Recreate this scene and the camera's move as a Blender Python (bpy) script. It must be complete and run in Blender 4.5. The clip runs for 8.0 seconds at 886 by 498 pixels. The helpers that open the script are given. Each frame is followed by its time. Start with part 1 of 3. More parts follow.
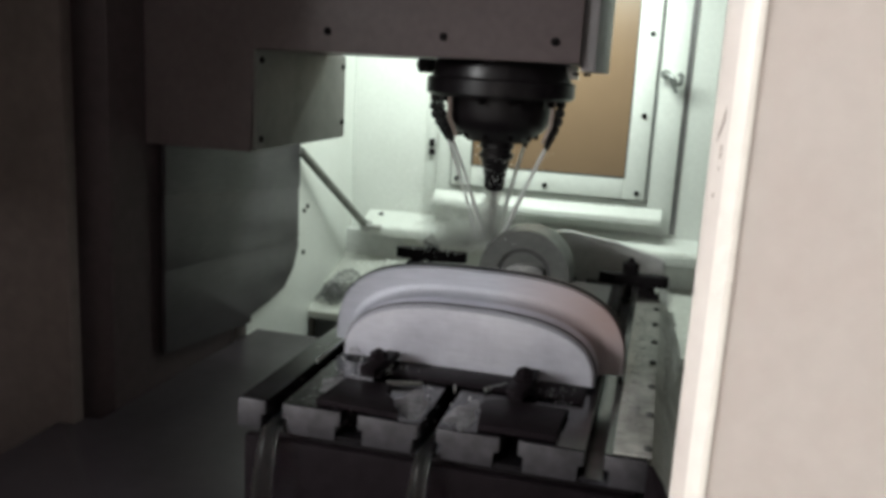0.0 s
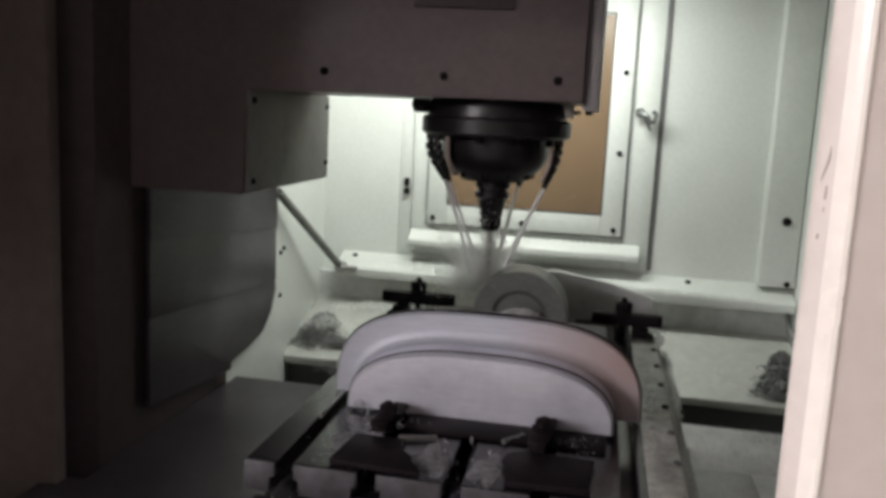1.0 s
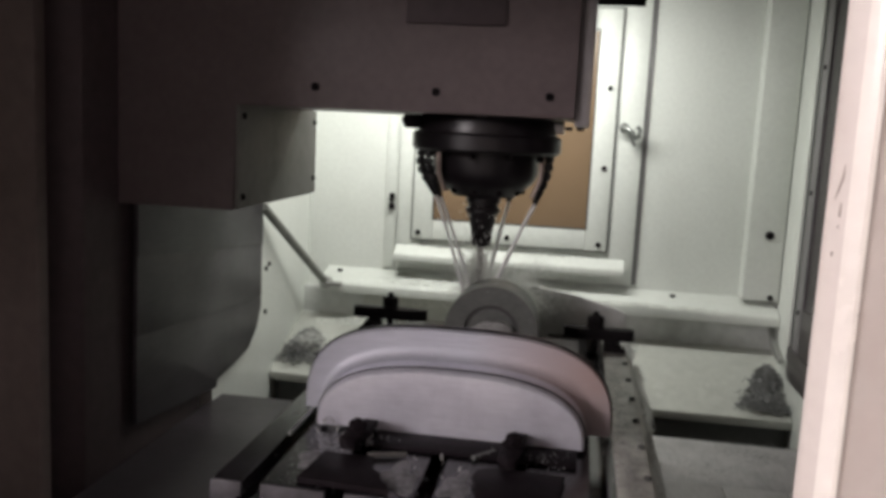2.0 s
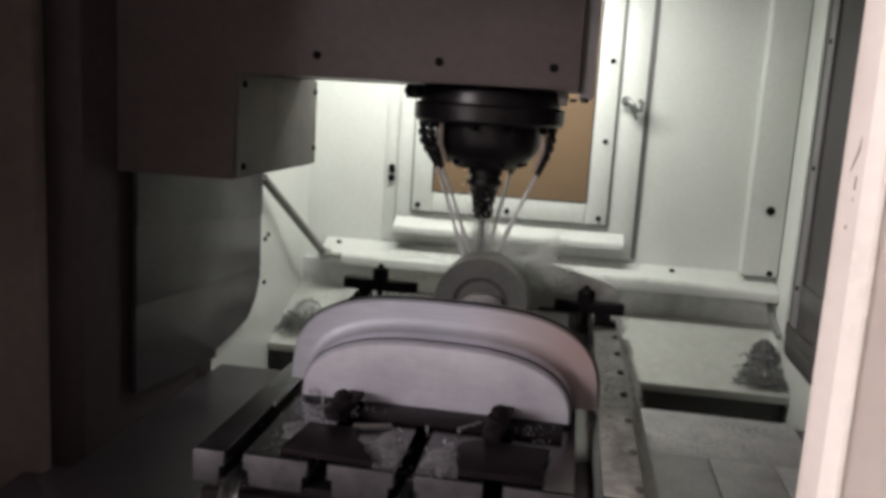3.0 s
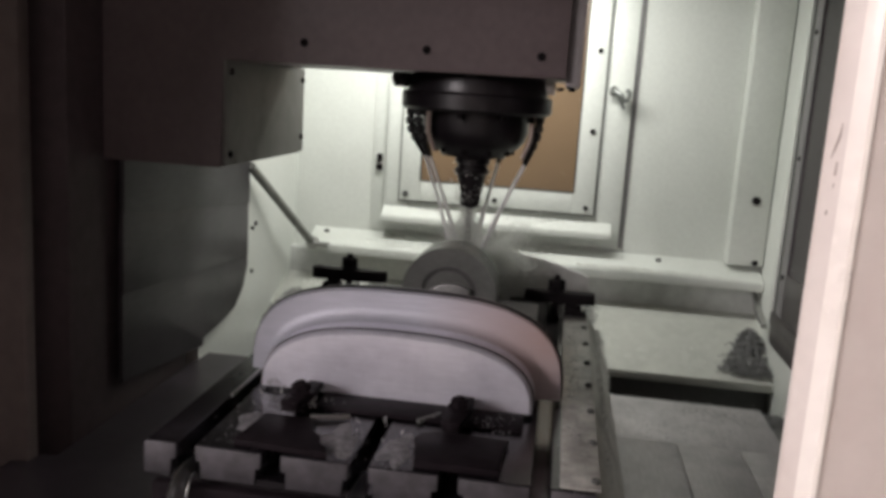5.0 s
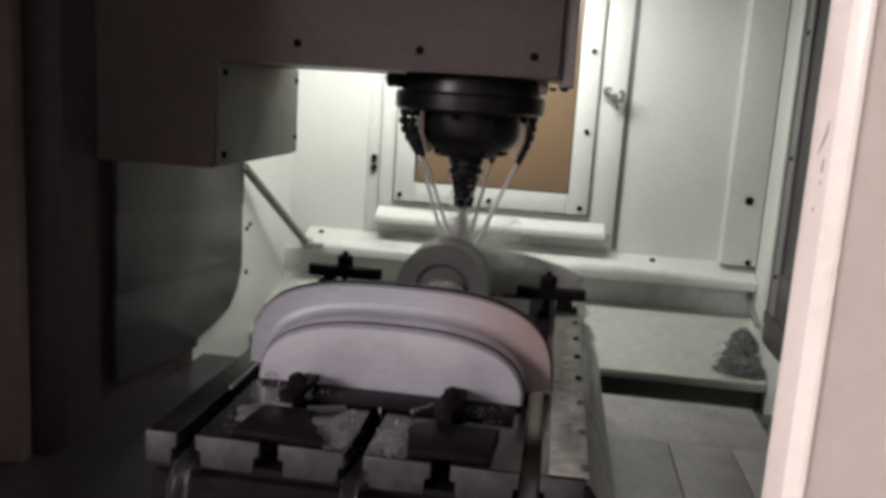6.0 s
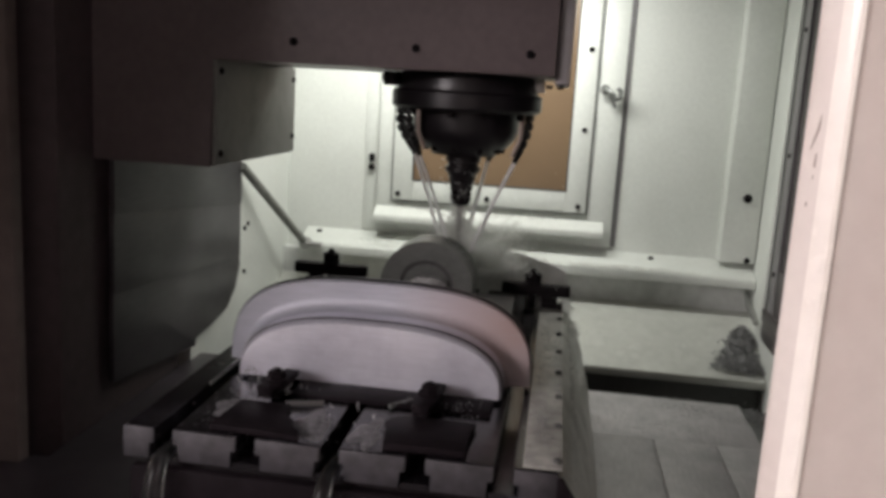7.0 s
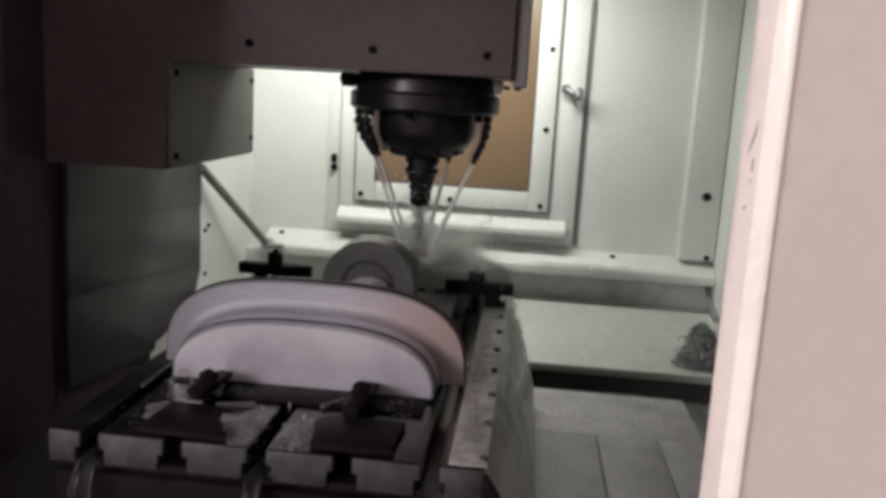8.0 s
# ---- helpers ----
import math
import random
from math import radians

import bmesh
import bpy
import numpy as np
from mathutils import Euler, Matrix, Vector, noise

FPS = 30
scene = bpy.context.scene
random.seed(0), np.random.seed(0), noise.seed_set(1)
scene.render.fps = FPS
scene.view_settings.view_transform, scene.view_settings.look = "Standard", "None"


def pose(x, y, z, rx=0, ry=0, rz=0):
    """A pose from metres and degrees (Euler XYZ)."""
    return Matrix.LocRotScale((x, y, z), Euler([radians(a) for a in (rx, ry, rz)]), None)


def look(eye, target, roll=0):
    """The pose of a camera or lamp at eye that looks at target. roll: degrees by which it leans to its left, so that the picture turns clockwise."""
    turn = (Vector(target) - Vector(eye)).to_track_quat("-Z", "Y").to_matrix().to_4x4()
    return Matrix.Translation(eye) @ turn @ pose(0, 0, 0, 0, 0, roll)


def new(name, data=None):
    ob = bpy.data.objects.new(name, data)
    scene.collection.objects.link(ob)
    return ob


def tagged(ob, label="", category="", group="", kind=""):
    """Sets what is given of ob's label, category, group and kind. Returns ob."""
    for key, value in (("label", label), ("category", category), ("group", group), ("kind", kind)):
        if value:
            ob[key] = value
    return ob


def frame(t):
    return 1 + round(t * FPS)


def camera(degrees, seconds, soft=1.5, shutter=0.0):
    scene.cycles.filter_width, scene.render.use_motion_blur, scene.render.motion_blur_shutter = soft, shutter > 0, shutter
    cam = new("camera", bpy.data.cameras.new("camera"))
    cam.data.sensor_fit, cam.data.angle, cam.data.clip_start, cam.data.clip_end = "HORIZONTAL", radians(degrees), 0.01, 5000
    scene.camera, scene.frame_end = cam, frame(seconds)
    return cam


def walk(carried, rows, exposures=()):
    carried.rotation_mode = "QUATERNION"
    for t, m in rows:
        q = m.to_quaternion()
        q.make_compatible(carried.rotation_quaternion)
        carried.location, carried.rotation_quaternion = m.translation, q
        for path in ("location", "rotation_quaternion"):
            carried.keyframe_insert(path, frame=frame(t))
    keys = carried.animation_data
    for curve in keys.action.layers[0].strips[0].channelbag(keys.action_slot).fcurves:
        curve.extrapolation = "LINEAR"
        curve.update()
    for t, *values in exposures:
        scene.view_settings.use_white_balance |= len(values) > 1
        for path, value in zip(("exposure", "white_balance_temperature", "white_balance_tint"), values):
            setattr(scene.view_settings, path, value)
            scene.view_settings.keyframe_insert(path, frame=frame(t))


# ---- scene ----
# camera and its way -----------------------------------------------------------
cam = camera(54.93, 8.0, 3.8, 0.4)


def aim(x, y, z, yaw, pitch, roll):
    a, b = radians(yaw), radians(pitch)
    way = Vector((-math.sin(a) * math.cos(b), math.cos(a) * math.cos(b), math.sin(b)))
    eye = Vector((x, y, z))
    return look(eye, eye + way, roll)


PATH = [
    (0, 0.1395, -0.0078, 1.3132, 13.98, -11.87, 3.24),
    (0.2, 0.1250, -0.0100, 1.3128, 14.23, -11.11, 2.92),
    (0.5, 0.0864, -0.0093, 1.3173, 12.22, -9.23, 2.69),
    (0.7, 0.0626, -0.0066, 1.3140, 10.93, -9.05, 2.70),
    (1, 0.0341, -0.0017, 1.3095, 10.21, -9.16, 2.91),
    (1.2, 0.0280, -0.0015, 1.3090, 9.57, -8.66, 2.75),
    (2.3, 0.0015, -0.0030, 1.3110, 8.44, -8.14, 3.15),
    (2.5, -0.0004, -0.0016, 1.3091, 8.33, -8.80, 3.35),
    (3, -0.0015, 0.0027, 1.3068, 8.34, -9.93, 3.53),
    (3.5, 0.0000, 0.0000, 1.3021, 8.21, -10.51, 3.65),
    (4, 0.0018, -0.0010, 1.3017, 8.04, -10.73, 3.67),
    (4.5, 0.0008, -0.0020, 1.3015, 7.81, -10.44, 3.57),
    (4.7, 0.0009, -0.0010, 1.3035, 7.69, -10.52, 3.66),
    (5.8, 0.0040, -0.0040, 1.3030, 7.18, -10.40, 3.78),
    (6, 0.0055, -0.0046, 1.3017, 7.22, -10.39, 3.70),
    (6.5, 0.0084, -0.0015, 1.3031, 7.27, -10.54, 3.66),
    (7, 0.0107, -0.0028, 1.2995, 7.22, -10.42, 3.51),
    (7.5, 0.0182, -0.0016, 1.3025, 6.68, -10.46, 3.42),
    (8, 0.0273, 0.0002, 1.3056, 5.11, -10.41, 3.36),
]
EXPOSURES = [(0, 0.24, 6150, -3), (0.5, 0.12, 6250, 2), (1.0, 0.03, 6350, 6), (2.5, 0.0, 6500, 10), (8, 0.0, 6500, 10)]
walk(cam, [(r[0], aim(*r[1:])) for r in PATH], EXPOSURES)

# world and lamps ----------------------------------------------------------------
world = bpy.data.worlds.new("workshop_air")
scene.world = world
world.use_nodes = True
world.node_tree.nodes["Background"].inputs[0].default_value = (0.9, 0.92, 1.0, 1)
world.node_tree.nodes["Background"].inputs[1].default_value = 0.03


def area_lamp(name, m, w, h, power, colour, spread=180):
    data = bpy.data.lights.new(name, "AREA")
    data.shape, data.size, data.size_y = "RECTANGLE", w, h
    data.energy, data.color, data.spread = power, colour, radians(spread)
    ob = new(name, data)
    ob.matrix_world = m
    return ob


# tube lamp inside the machine, high behind the spindle head
area_lamp("machine_lamp_light", look((-0.27, 2.096, 1.638), (-0.27, 2.396, 1.118)), 0.78, 0.05, 7.7, (1.0, 0.99, 0.935))
# unseen warm room light from the left, and a fill lamp added for bounce
area_lamp("ceiling_lamp_light", look((-2.9, -2.2, 2.45), (0.0, 0.7, 1.0)), 1.8, 0.9, 190.0, (1.0, 0.915, 0.925))
area_lamp("second_lamp_light", look((3.2, -1.2, 3.58), (3.2, -1.2, 0.0)), 1.2, 0.3, 115.0, (1.0, 0.92, 0.92))


# materials ----------------------------------------------------------------------
def material(name, colour, rough=0.5, metal=0.0, grain=60.0, amount=0.12, stain=0.15, stain_scale=4.0,
             bump=0.1, bump_scale=200.0, stretch=(1, 1, 1), lo=0.45, hi=0.72, stain_colour=None, coat=0.0, spec=0.5, film=None):
    mat = bpy.data.materials.new(name)
    mat.use_nodes = True
    nt = mat.node_tree
    n, l = nt.nodes, nt.links
    b = n["Principled BSDF"]
    tex = n.new("ShaderNodeTexCoord")
    mp = n.new("ShaderNodeMapping")
    mp.inputs["Scale"].default_value = stretch
    l.new(tex.outputs["Object"], mp.inputs["Vector"])
    fine = n.new("ShaderNodeTexNoise")
    fine.inputs["Scale"].default_value, fine.inputs["Detail"].default_value = grain, 5
    l.new(mp.outputs[0], fine.inputs["Vector"])
    big = n.new("ShaderNodeTexNoise")
    big.inputs["Scale"].default_value, big.inputs["Detail"].default_value = stain_scale, 6
    big.inputs["Roughness"].default_value = 0.65
    l.new(tex.outputs["Object"], big.inputs["Vector"])
    r1 = n.new("ShaderNodeMapRange")
    r1.inputs[1].default_value, r1.inputs[2].default_value = 0.3, 0.7
    r1.inputs[3].default_value, r1.inputs[4].default_value = 1 - amount, 1 + amount
    l.new(fine.outputs["Fac"], r1.inputs[0])
    r2 = n.new("ShaderNodeMapRange")
    r2.inputs[1].default_value, r2.inputs[2].default_value = lo, hi
    r2.inputs[3].default_value, r2.inputs[4].default_value = 0, stain
    l.new(big.outputs["Fac"], r2.inputs[0])
    mul = n.new("ShaderNodeMix")
    mul.data_type, mul.blend_type = "RGBA", "MULTIPLY"
    mul.inputs[0].default_value = 1
    mul.inputs[6].default_value = (*colour, 1)
    l.new(r1.outputs[0], mul.inputs[7])
    st = n.new("ShaderNodeMix")
    st.data_type = "RGBA"
    l.new(r2.outputs[0], st.inputs[0])
    l.new(mul.outputs[2], st.inputs[6])
    st.inputs[7].default_value = (*(stain_colour or [c * 0.35 for c in colour]), 1)
    colour_out = st.outputs[2]
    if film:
        # a round tint blended over the colour, with an uneven rim: centre, reach, colour
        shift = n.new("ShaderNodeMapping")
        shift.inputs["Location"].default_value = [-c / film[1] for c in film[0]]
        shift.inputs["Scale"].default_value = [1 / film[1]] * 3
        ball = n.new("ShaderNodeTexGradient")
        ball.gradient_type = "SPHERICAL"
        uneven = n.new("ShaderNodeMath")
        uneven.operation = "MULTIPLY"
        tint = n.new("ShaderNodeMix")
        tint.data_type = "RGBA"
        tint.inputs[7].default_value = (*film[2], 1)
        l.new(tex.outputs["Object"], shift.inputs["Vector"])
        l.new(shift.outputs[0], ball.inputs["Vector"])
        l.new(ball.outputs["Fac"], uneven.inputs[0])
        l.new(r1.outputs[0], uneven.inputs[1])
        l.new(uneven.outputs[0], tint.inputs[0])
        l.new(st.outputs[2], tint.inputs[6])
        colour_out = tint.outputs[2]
    l.new(colour_out, b.inputs["Base Color"])
    rr = n.new("ShaderNodeMapRange")
    rr.inputs[3].default_value, rr.inputs[4].default_value = max(0.02, rough - 0.12), min(1, rough + 0.12)
    l.new(big.outputs["Fac"], rr.inputs[0])
    l.new(rr.outputs[0], b.inputs["Roughness"])
    b.inputs["Metallic"].default_value = metal
    b.inputs["Coat Weight"].default_value = coat
    b.inputs["Specular IOR Level"].default_value = spec
    if bump:
        bt = n.new("ShaderNodeTexNoise")
        bt.inputs["Scale"].default_value = bump_scale
        l.new(mp.outputs[0], bt.inputs["Vector"])
        bn = n.new("ShaderNodeBump")
        bn.inputs["Strength"].default_value, bn.inputs["Distance"].default_value = bump, 0.002
        l.new(bt.outputs["Fac"], bn.inputs["Height"])
        l.new(bn.outputs[0], b.inputs["Normal"])
    return mat


def glass(name, colour, rough=0.02, ior=1.33):
    mat = bpy.data.materials.new(name)
    mat.use_nodes = True
    b = mat.node_tree.nodes["Principled BSDF"]
    b.inputs["Base Color"].default_value = (*colour, 1)
    b.inputs["Roughness"].default_value = rough
    b.inputs["Transmission Weight"].default_value = 1.0
    b.inputs["IOR"].default_value = ior
    return mat


M_WHITE = material("white_enamel", (0.68, 0.70, 0.665), 0.38, 0, 90, 0.04, 0.22, 3.0, 0.05, 90, stain_colour=(0.42, 0.43, 0.38))
M_CHUTE = material("wet_white_sheet", (0.54, 0.55, 0.51), 0.25, 0, 40, 0.06, 0.4, 6.0, 0.08, 60, stain_colour=(0.36, 0.36, 0.33))
M_CREAM = material("cream_door_paint", (0.52, 0.462, 0.425), 0.42, 0, 60, 0.03, 0.5, 9.0, 0.06, 120, stain_colour=(0.45, 0.37, 0.335))
M_HEAD = material("dark_head_paint", (0.142, 0.112, 0.114), 0.45, 0, 70, 0.08, 0.3, 5.0, 0.08, 150)
M_STEEL = material("grey_steel_cover", (0.26, 0.27, 0.26), 0.38, 0.7, 25, 0.15, 0.5, 5.0, 0.06, 80, stretch=(1, 1, 6))
M_COVER = material("way_cover_steel", (0.46, 0.445, 0.45), 0.5, 0.3, 30, 0.1, 0.45, 7.0, 0.06, 80, stretch=(6, 1, 1))
M_TABLE = material("wet_machined_iron", (0.066, 0.063, 0.074), 0.24, 0.4, 80, 0.2, 0.96, 11.0, 0.1, 160, lo=0.30, hi=0.44, stain_colour=(0.012, 0.010, 0.012))
M_TFACE = material("milled_iron_face", (0.080, 0.075, 0.083), 0.45, 0.4, 60, 0.2, 0.75, 24.0, 0.1, 140)
M_IRON = material("black_oxide_steel", (0.012, 0.010, 0.011), 0.6, 0.0, 90, 0.2, 0.3, 20.0, 0.15, 200, spec=0.05)
M_ALU = material("milled_aluminium", (0.71, 0.705, 0.775), 0.37, 0.6, 30, 0.07, 0.5, 9.0, 0.04, 90, stretch=(1, 14, 14), stain_colour=(0.36, 0.35, 0.42), spec=0.5)
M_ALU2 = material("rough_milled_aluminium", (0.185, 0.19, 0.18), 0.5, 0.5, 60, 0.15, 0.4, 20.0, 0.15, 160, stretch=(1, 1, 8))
# film blends a darker reddish tint over the flange's right shoulder
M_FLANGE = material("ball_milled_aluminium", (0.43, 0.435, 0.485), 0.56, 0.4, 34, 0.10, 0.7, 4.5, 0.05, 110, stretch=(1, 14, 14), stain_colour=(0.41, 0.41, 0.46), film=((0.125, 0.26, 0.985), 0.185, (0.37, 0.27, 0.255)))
M_NOSE = material("spindle_black", (0.013, 0.0105, 0.0125), 0.36, 0.15, 60, 0.15, 0.2, 15.0, 0.05, 100)
M_CHROME = material("ground_steel", (0.50, 0.50, 0.49), 0.34, 1.0, 60, 0.1, 0.2, 30.0, 0.03, 120)
M_KRAFT = material("tan_film_pane", (0.205, 0.138, 0.082), 0.35, 0, 20, 0.05, 0.5, 2.5, 0.03, 60, stain_colour=(0.15, 0.095, 0.06))
M_DARKGLASS = material("dark_tinted_pane", (0.034, 0.026, 0.030), 0.2, 0, 20, 0.05, 0.3, 5.0, 0.0, 60, spec=0.14)
M_PLASTIC = material("black_hose_plastic", (0.009, 0.009, 0.010), 0.5, 0, 80, 0.1, 0.2, 10.0, 0.05, 150)
M_CHIP = material("aluminium_swarf", (0.27, 0.27, 0.27), 0.6, 0.2, 120, 0.3, 0.4, 40.0, 0.3, 300)
M_FLOOR = material("workshop_concrete", (0.3, 0.29, 0.28), 0.7, 0, 15, 0.15, 0.4, 1.5, 0.2, 40)
M_PLASTER = material("workshop_plaster", (0.72, 0.68, 0.66), 0.8, 0, 20, 0.06, 0.3, 0.8, 0.1, 30)
M_SHELL = material("machine_shell_paint", (0.55, 0.52, 0.48), 0.4, 0, 60, 0.04, 0.2, 2.0, 0.05, 100)
M_COOLANT = material("milky_coolant", (0.92, 0.93, 0.92), 0.12, 0, 80, 0.04, 0.1, 30, 0.05, 100)
# column cover, deck and slide colours are darkened to carry the left side's shade
M_COLUMN = material("darkened_column_sheet", (0.060, 0.054, 0.060), 0.42, 0.2, 25, 0.12, 0.45, 5.0, 0.05, 80, stretch=(1, 1, 6))
M_DARKCOVER = material("dark_cover_sheet", (0.046, 0.038, 0.045), 0.4, 0.0, 30, 0.12, 0.6, 4.0, 0.05, 80, spec=0.5)
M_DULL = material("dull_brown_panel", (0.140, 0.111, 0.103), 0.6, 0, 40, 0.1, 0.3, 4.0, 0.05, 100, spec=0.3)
M_DEEP = material("darkened_head_paint", (0.078, 0.060, 0.063), 0.6, 0, 40, 0.1, 0.3, 4.0, 0.05, 100, spec=0.25)
M_ENDCOVER = material("scuffed_end_cover", (0.27, 0.25, 0.255), 0.5, 0, 40, 0.08, 0.3, 6.0, 0.05, 100, spec=0.3)
M_PLATE = material("grey_plate_paint", (0.20, 0.20, 0.19), 0.6, 0, 40, 0.06, 0.35, 7.0, 0.05, 100, spec=0.3)
# paler bead and ridge: the door edge's highlight put into the paint colour
M_BEAD_LIT = material("lit_edge_paint", (0.73, 0.665, 0.62), 0.35, 0, 60, 0.03, 0.35, 8.0, 0.06, 120, stain_colour=(0.55, 0.46, 0.42))
M_EDGE_SHINE = material("door_edge_highlight", (0.92, 0.86, 0.80), 0.25, 0, 60, 0.03, 0.2, 7.0, 0.05, 120, stain_colour=(0.6, 0.5, 0.45))
M_SKIRT = material("wet_drain_sheet", (0.38, 0.375, 0.345), 0.36, 0.0, 60, 0.22, 0.75, 22.0, 0.3, 110, stain_colour=(0.12, 0.115, 0.10))
for bsdf_mat in (M_COOLANT,):
    bsdf = bsdf_mat.node_tree.nodes["Principled BSDF"]
    bsdf.inputs["Subsurface Weight"].default_value = 0.8
    bsdf.inputs["Subsurface Radius"].default_value = (1.0, 1.0, 1.0)
    bsdf.inputs["Subsurface Scale"].default_value = 0.012
M_COPPER = material("tan_tube", (0.38, 0.31, 0.275), 0.4, 0.2, 60, 0.1, 0.2, 30.0, 0.02, 120)
M_PASTE = material("wet_swarf_paste", (0.20, 0.195, 0.205), 0.5, 0.1, 160, 0.45, 0.85, 60.0, 0.6, 350)
M_GRATE = material("dull_window_metal", (0.085, 0.075, 0.076), 0.4, 0.4, 40, 0.1, 0.3, 6.0, 0.05, 80)
M_STILE = material("brushed_stile", (0.24, 0.23, 0.235), 0.45, 0.3, 40, 0.1, 0.3, 6.0, 0.05, 80, stretch=(6, 6, 1))
M_GUARD = material("grey_guard_sheet", (0.60, 0.61, 0.59), 0.45, 0, 30, 0.1, 0.4, 8.0, 0.06, 70)
M_DRAIN = material("grimy_drain_enamel", (0.50, 0.50, 0.455), 0.35, 0.0, 60, 0.2, 0.8, 11.0, 0.3, 110, stain_colour=(0.20, 0.195, 0.17))
M_ROD = material("stay_rod_steel", (0.185, 0.187, 0.172), 0.42, 0.0, 60, 0.2, 0.5, 26.0, 0.1, 110)
M_OIL = material("oily_black_steel", (0.012, 0.0092, 0.0108), 0.5, 0.0, 60, 0.2, 0.4, 18.0, 0.15, 120, spec=0.03)
M_HUB = material("bright_hub_face", (0.30, 0.30, 0.295), 0.45, 0.4, 50, 0.2, 0.6, 40.0, 0.1, 120)
M_FOAM = material("coolant_foam", (0.82, 0.83, 0.80), 0.4, 0, 90, 0.1, 0.2, 30, 0.1, 200)
M_GASKET = material("dark_gasket", (0.07, 0.07, 0.067), 0.6, 0, 60, 0.1, 0.2, 10, 0.05, 100)
M_MIST = material("coolant_mist", (0.88, 0.89, 0.87), 0.5, 0, 90, 0.05, 0.1, 30, 0.0)
mist_nodes = M_MIST.node_tree.nodes
glow_through = mist_nodes.new("ShaderNodeBsdfTranslucent")
glow_through.inputs["Color"].default_value = (0.92, 0.93, 0.91, 1)
half_mix = mist_nodes.new("ShaderNodeMixShader")
half_mix.inputs[0].default_value = 0.55
M_MIST.node_tree.links.new(mist_nodes["Principled BSDF"].outputs[0], half_mix.inputs[1])
M_MIST.node_tree.links.new(glow_through.outputs[0], half_mix.inputs[2])
M_MIST.node_tree.links.new(half_mix.outputs[0], mist_nodes["Material Output"].inputs["Surface"])
M_WATER = glass("coolant_water", (0.80, 0.83, 0.80), 0.3, 1.2)
M_LAMP = bpy.data.materials.new("lamp_glow")
M_LAMP.use_nodes = True
M_LAMP.node_tree.nodes["Principled BSDF"].inputs["Emission Color"].default_value = (0.93, 1.0, 0.92, 1)
M_LAMP.node_tree.nodes["Principled BSDF"].inputs["Emission Strength"].default_value = 6.0


M_ROOMLAMP = bpy.data.materials.new("warm_lamp_glow")
M_ROOMLAMP.use_nodes = True
M_ROOMLAMP.node_tree.nodes["Principled BSDF"].inputs["Emission Color"].default_value = (1.0, 0.88, 0.84, 1)
M_ROOMLAMP.node_tree.nodes["Principled BSDF"].inputs["Emission Strength"].default_value = 3.0


# mesh helpers -------------------------------------------------------------------
def mesh_object(name, bm, mat, smooth=False):
    bmesh.ops.recalc_face_normals(bm, faces=bm.faces)
    me = bpy.data.meshes.new(name)
    bm.to_mesh(me)
    bm.free()
    me.materials.append(mat)
    if smooth:
        for p in me.polygons:
            p.use_smooth = True
        me.set_sharp_from_angle(angle=radians(38))
    return new(name, me)


def part(name, bm, mat, parent, label="", smooth=True):
    ob = mesh_object(name, bm, mat, smooth)
    ob.parent = parent
    if label:
        ob["label"] = label
    return ob


def thing(name, label, category, at=(0, 0, 0), group="", kind=""):
    ob = new(name)
    ob.location = at
    ob.empty_display_size = 0.05
    return tagged(ob, label, category, group, kind)


def structure(name, bm, mat, label, category, smooth=True):
    return tagged(mesh_object(name, bm, mat, smooth), label, category, kind="structure")


def add_box(bm, x0, x1, y0, y1, z0, z1, bevel=0.0, segments=2):
    made = bmesh.ops.create_cube(bm, size=1.0)
    vs = made["verts"]
    for v in vs:
        v.co = Vector((x0 + (v.co.x + 0.5) * (x1 - x0), y0 + (v.co.y + 0.5) * (y1 - y0), z0 + (v.co.z + 0.5) * (z1 - z0)))
    if bevel:
        es = list({e for v in vs for e in v.link_edges})
        bmesh.ops.bevel(bm, geom=es, offset=bevel, segments=segments, affect="EDGES", profile=0.5)
    return bm


def box(x0, x1, y0, y1, z0, z1, bevel=0.0, segments=2):
    return add_box(bmesh.new(), x0, x1, y0, y1, z0, z1, bevel, segments)


def add_rings(bm, rings, closed=True, cap=True):
    """Loft through rings of points."""
    rows = [[bm.verts.new(p) for p in ring] for ring in rings]
    n = len(rows[0])
    for a, b in zip(rows, rows[1:]):
        for i in range(n if closed else n - 1):
            j = (i + 1) % n
            bm.faces.new((a[i], a[j], b[j], b[i]))
    if cap:
        bm.faces.new(rows[0][::-1])
        bm.faces.new(rows[-1])
    return bm


def add_turned(bm, profile, at=(0, 0, 0), axis="z", n=32):
    """A turned solid: profile of (radius, height) along an axis."""
    rings = []
    for r, h in profile:
        ring = []
        for i in range(n):
            a = 2 * math.pi * i / n
            c, s = r * math.cos(a), r * math.sin(a)
            p = {"z": (c, s, h), "y": (c, h, s), "x": (h, c, s)}[axis]
            ring.append(Vector(p) + Vector(at))
        rings.append(ring)
    return add_rings(bm, rings)


def turned(profile, at=(0, 0, 0), axis="z", n=32):
    return add_turned(bmesh.new(), profile, at, axis, n)


def add_tube(bm, points, radii, n=10):
    points = [Vector(p) for p in points]
    rings = []
    for i, p in enumerate(points):
        d = (points[min(i + 1, len(points) - 1)] - points[max(i - 1, 0)]).normalized()
        u = d.orthogonal().normalized() if i == 0 else (u - d * u.dot(d)).normalized()
        w = d.cross(u)
        r = radii[i] if isinstance(radii, (list, tuple)) else radii
        rings.append([p + u * r * math.cos(2 * math.pi * k / n) + w * r * math.sin(2 * math.pi * k / n) for k in range(n)])
    return add_rings(bm, rings)


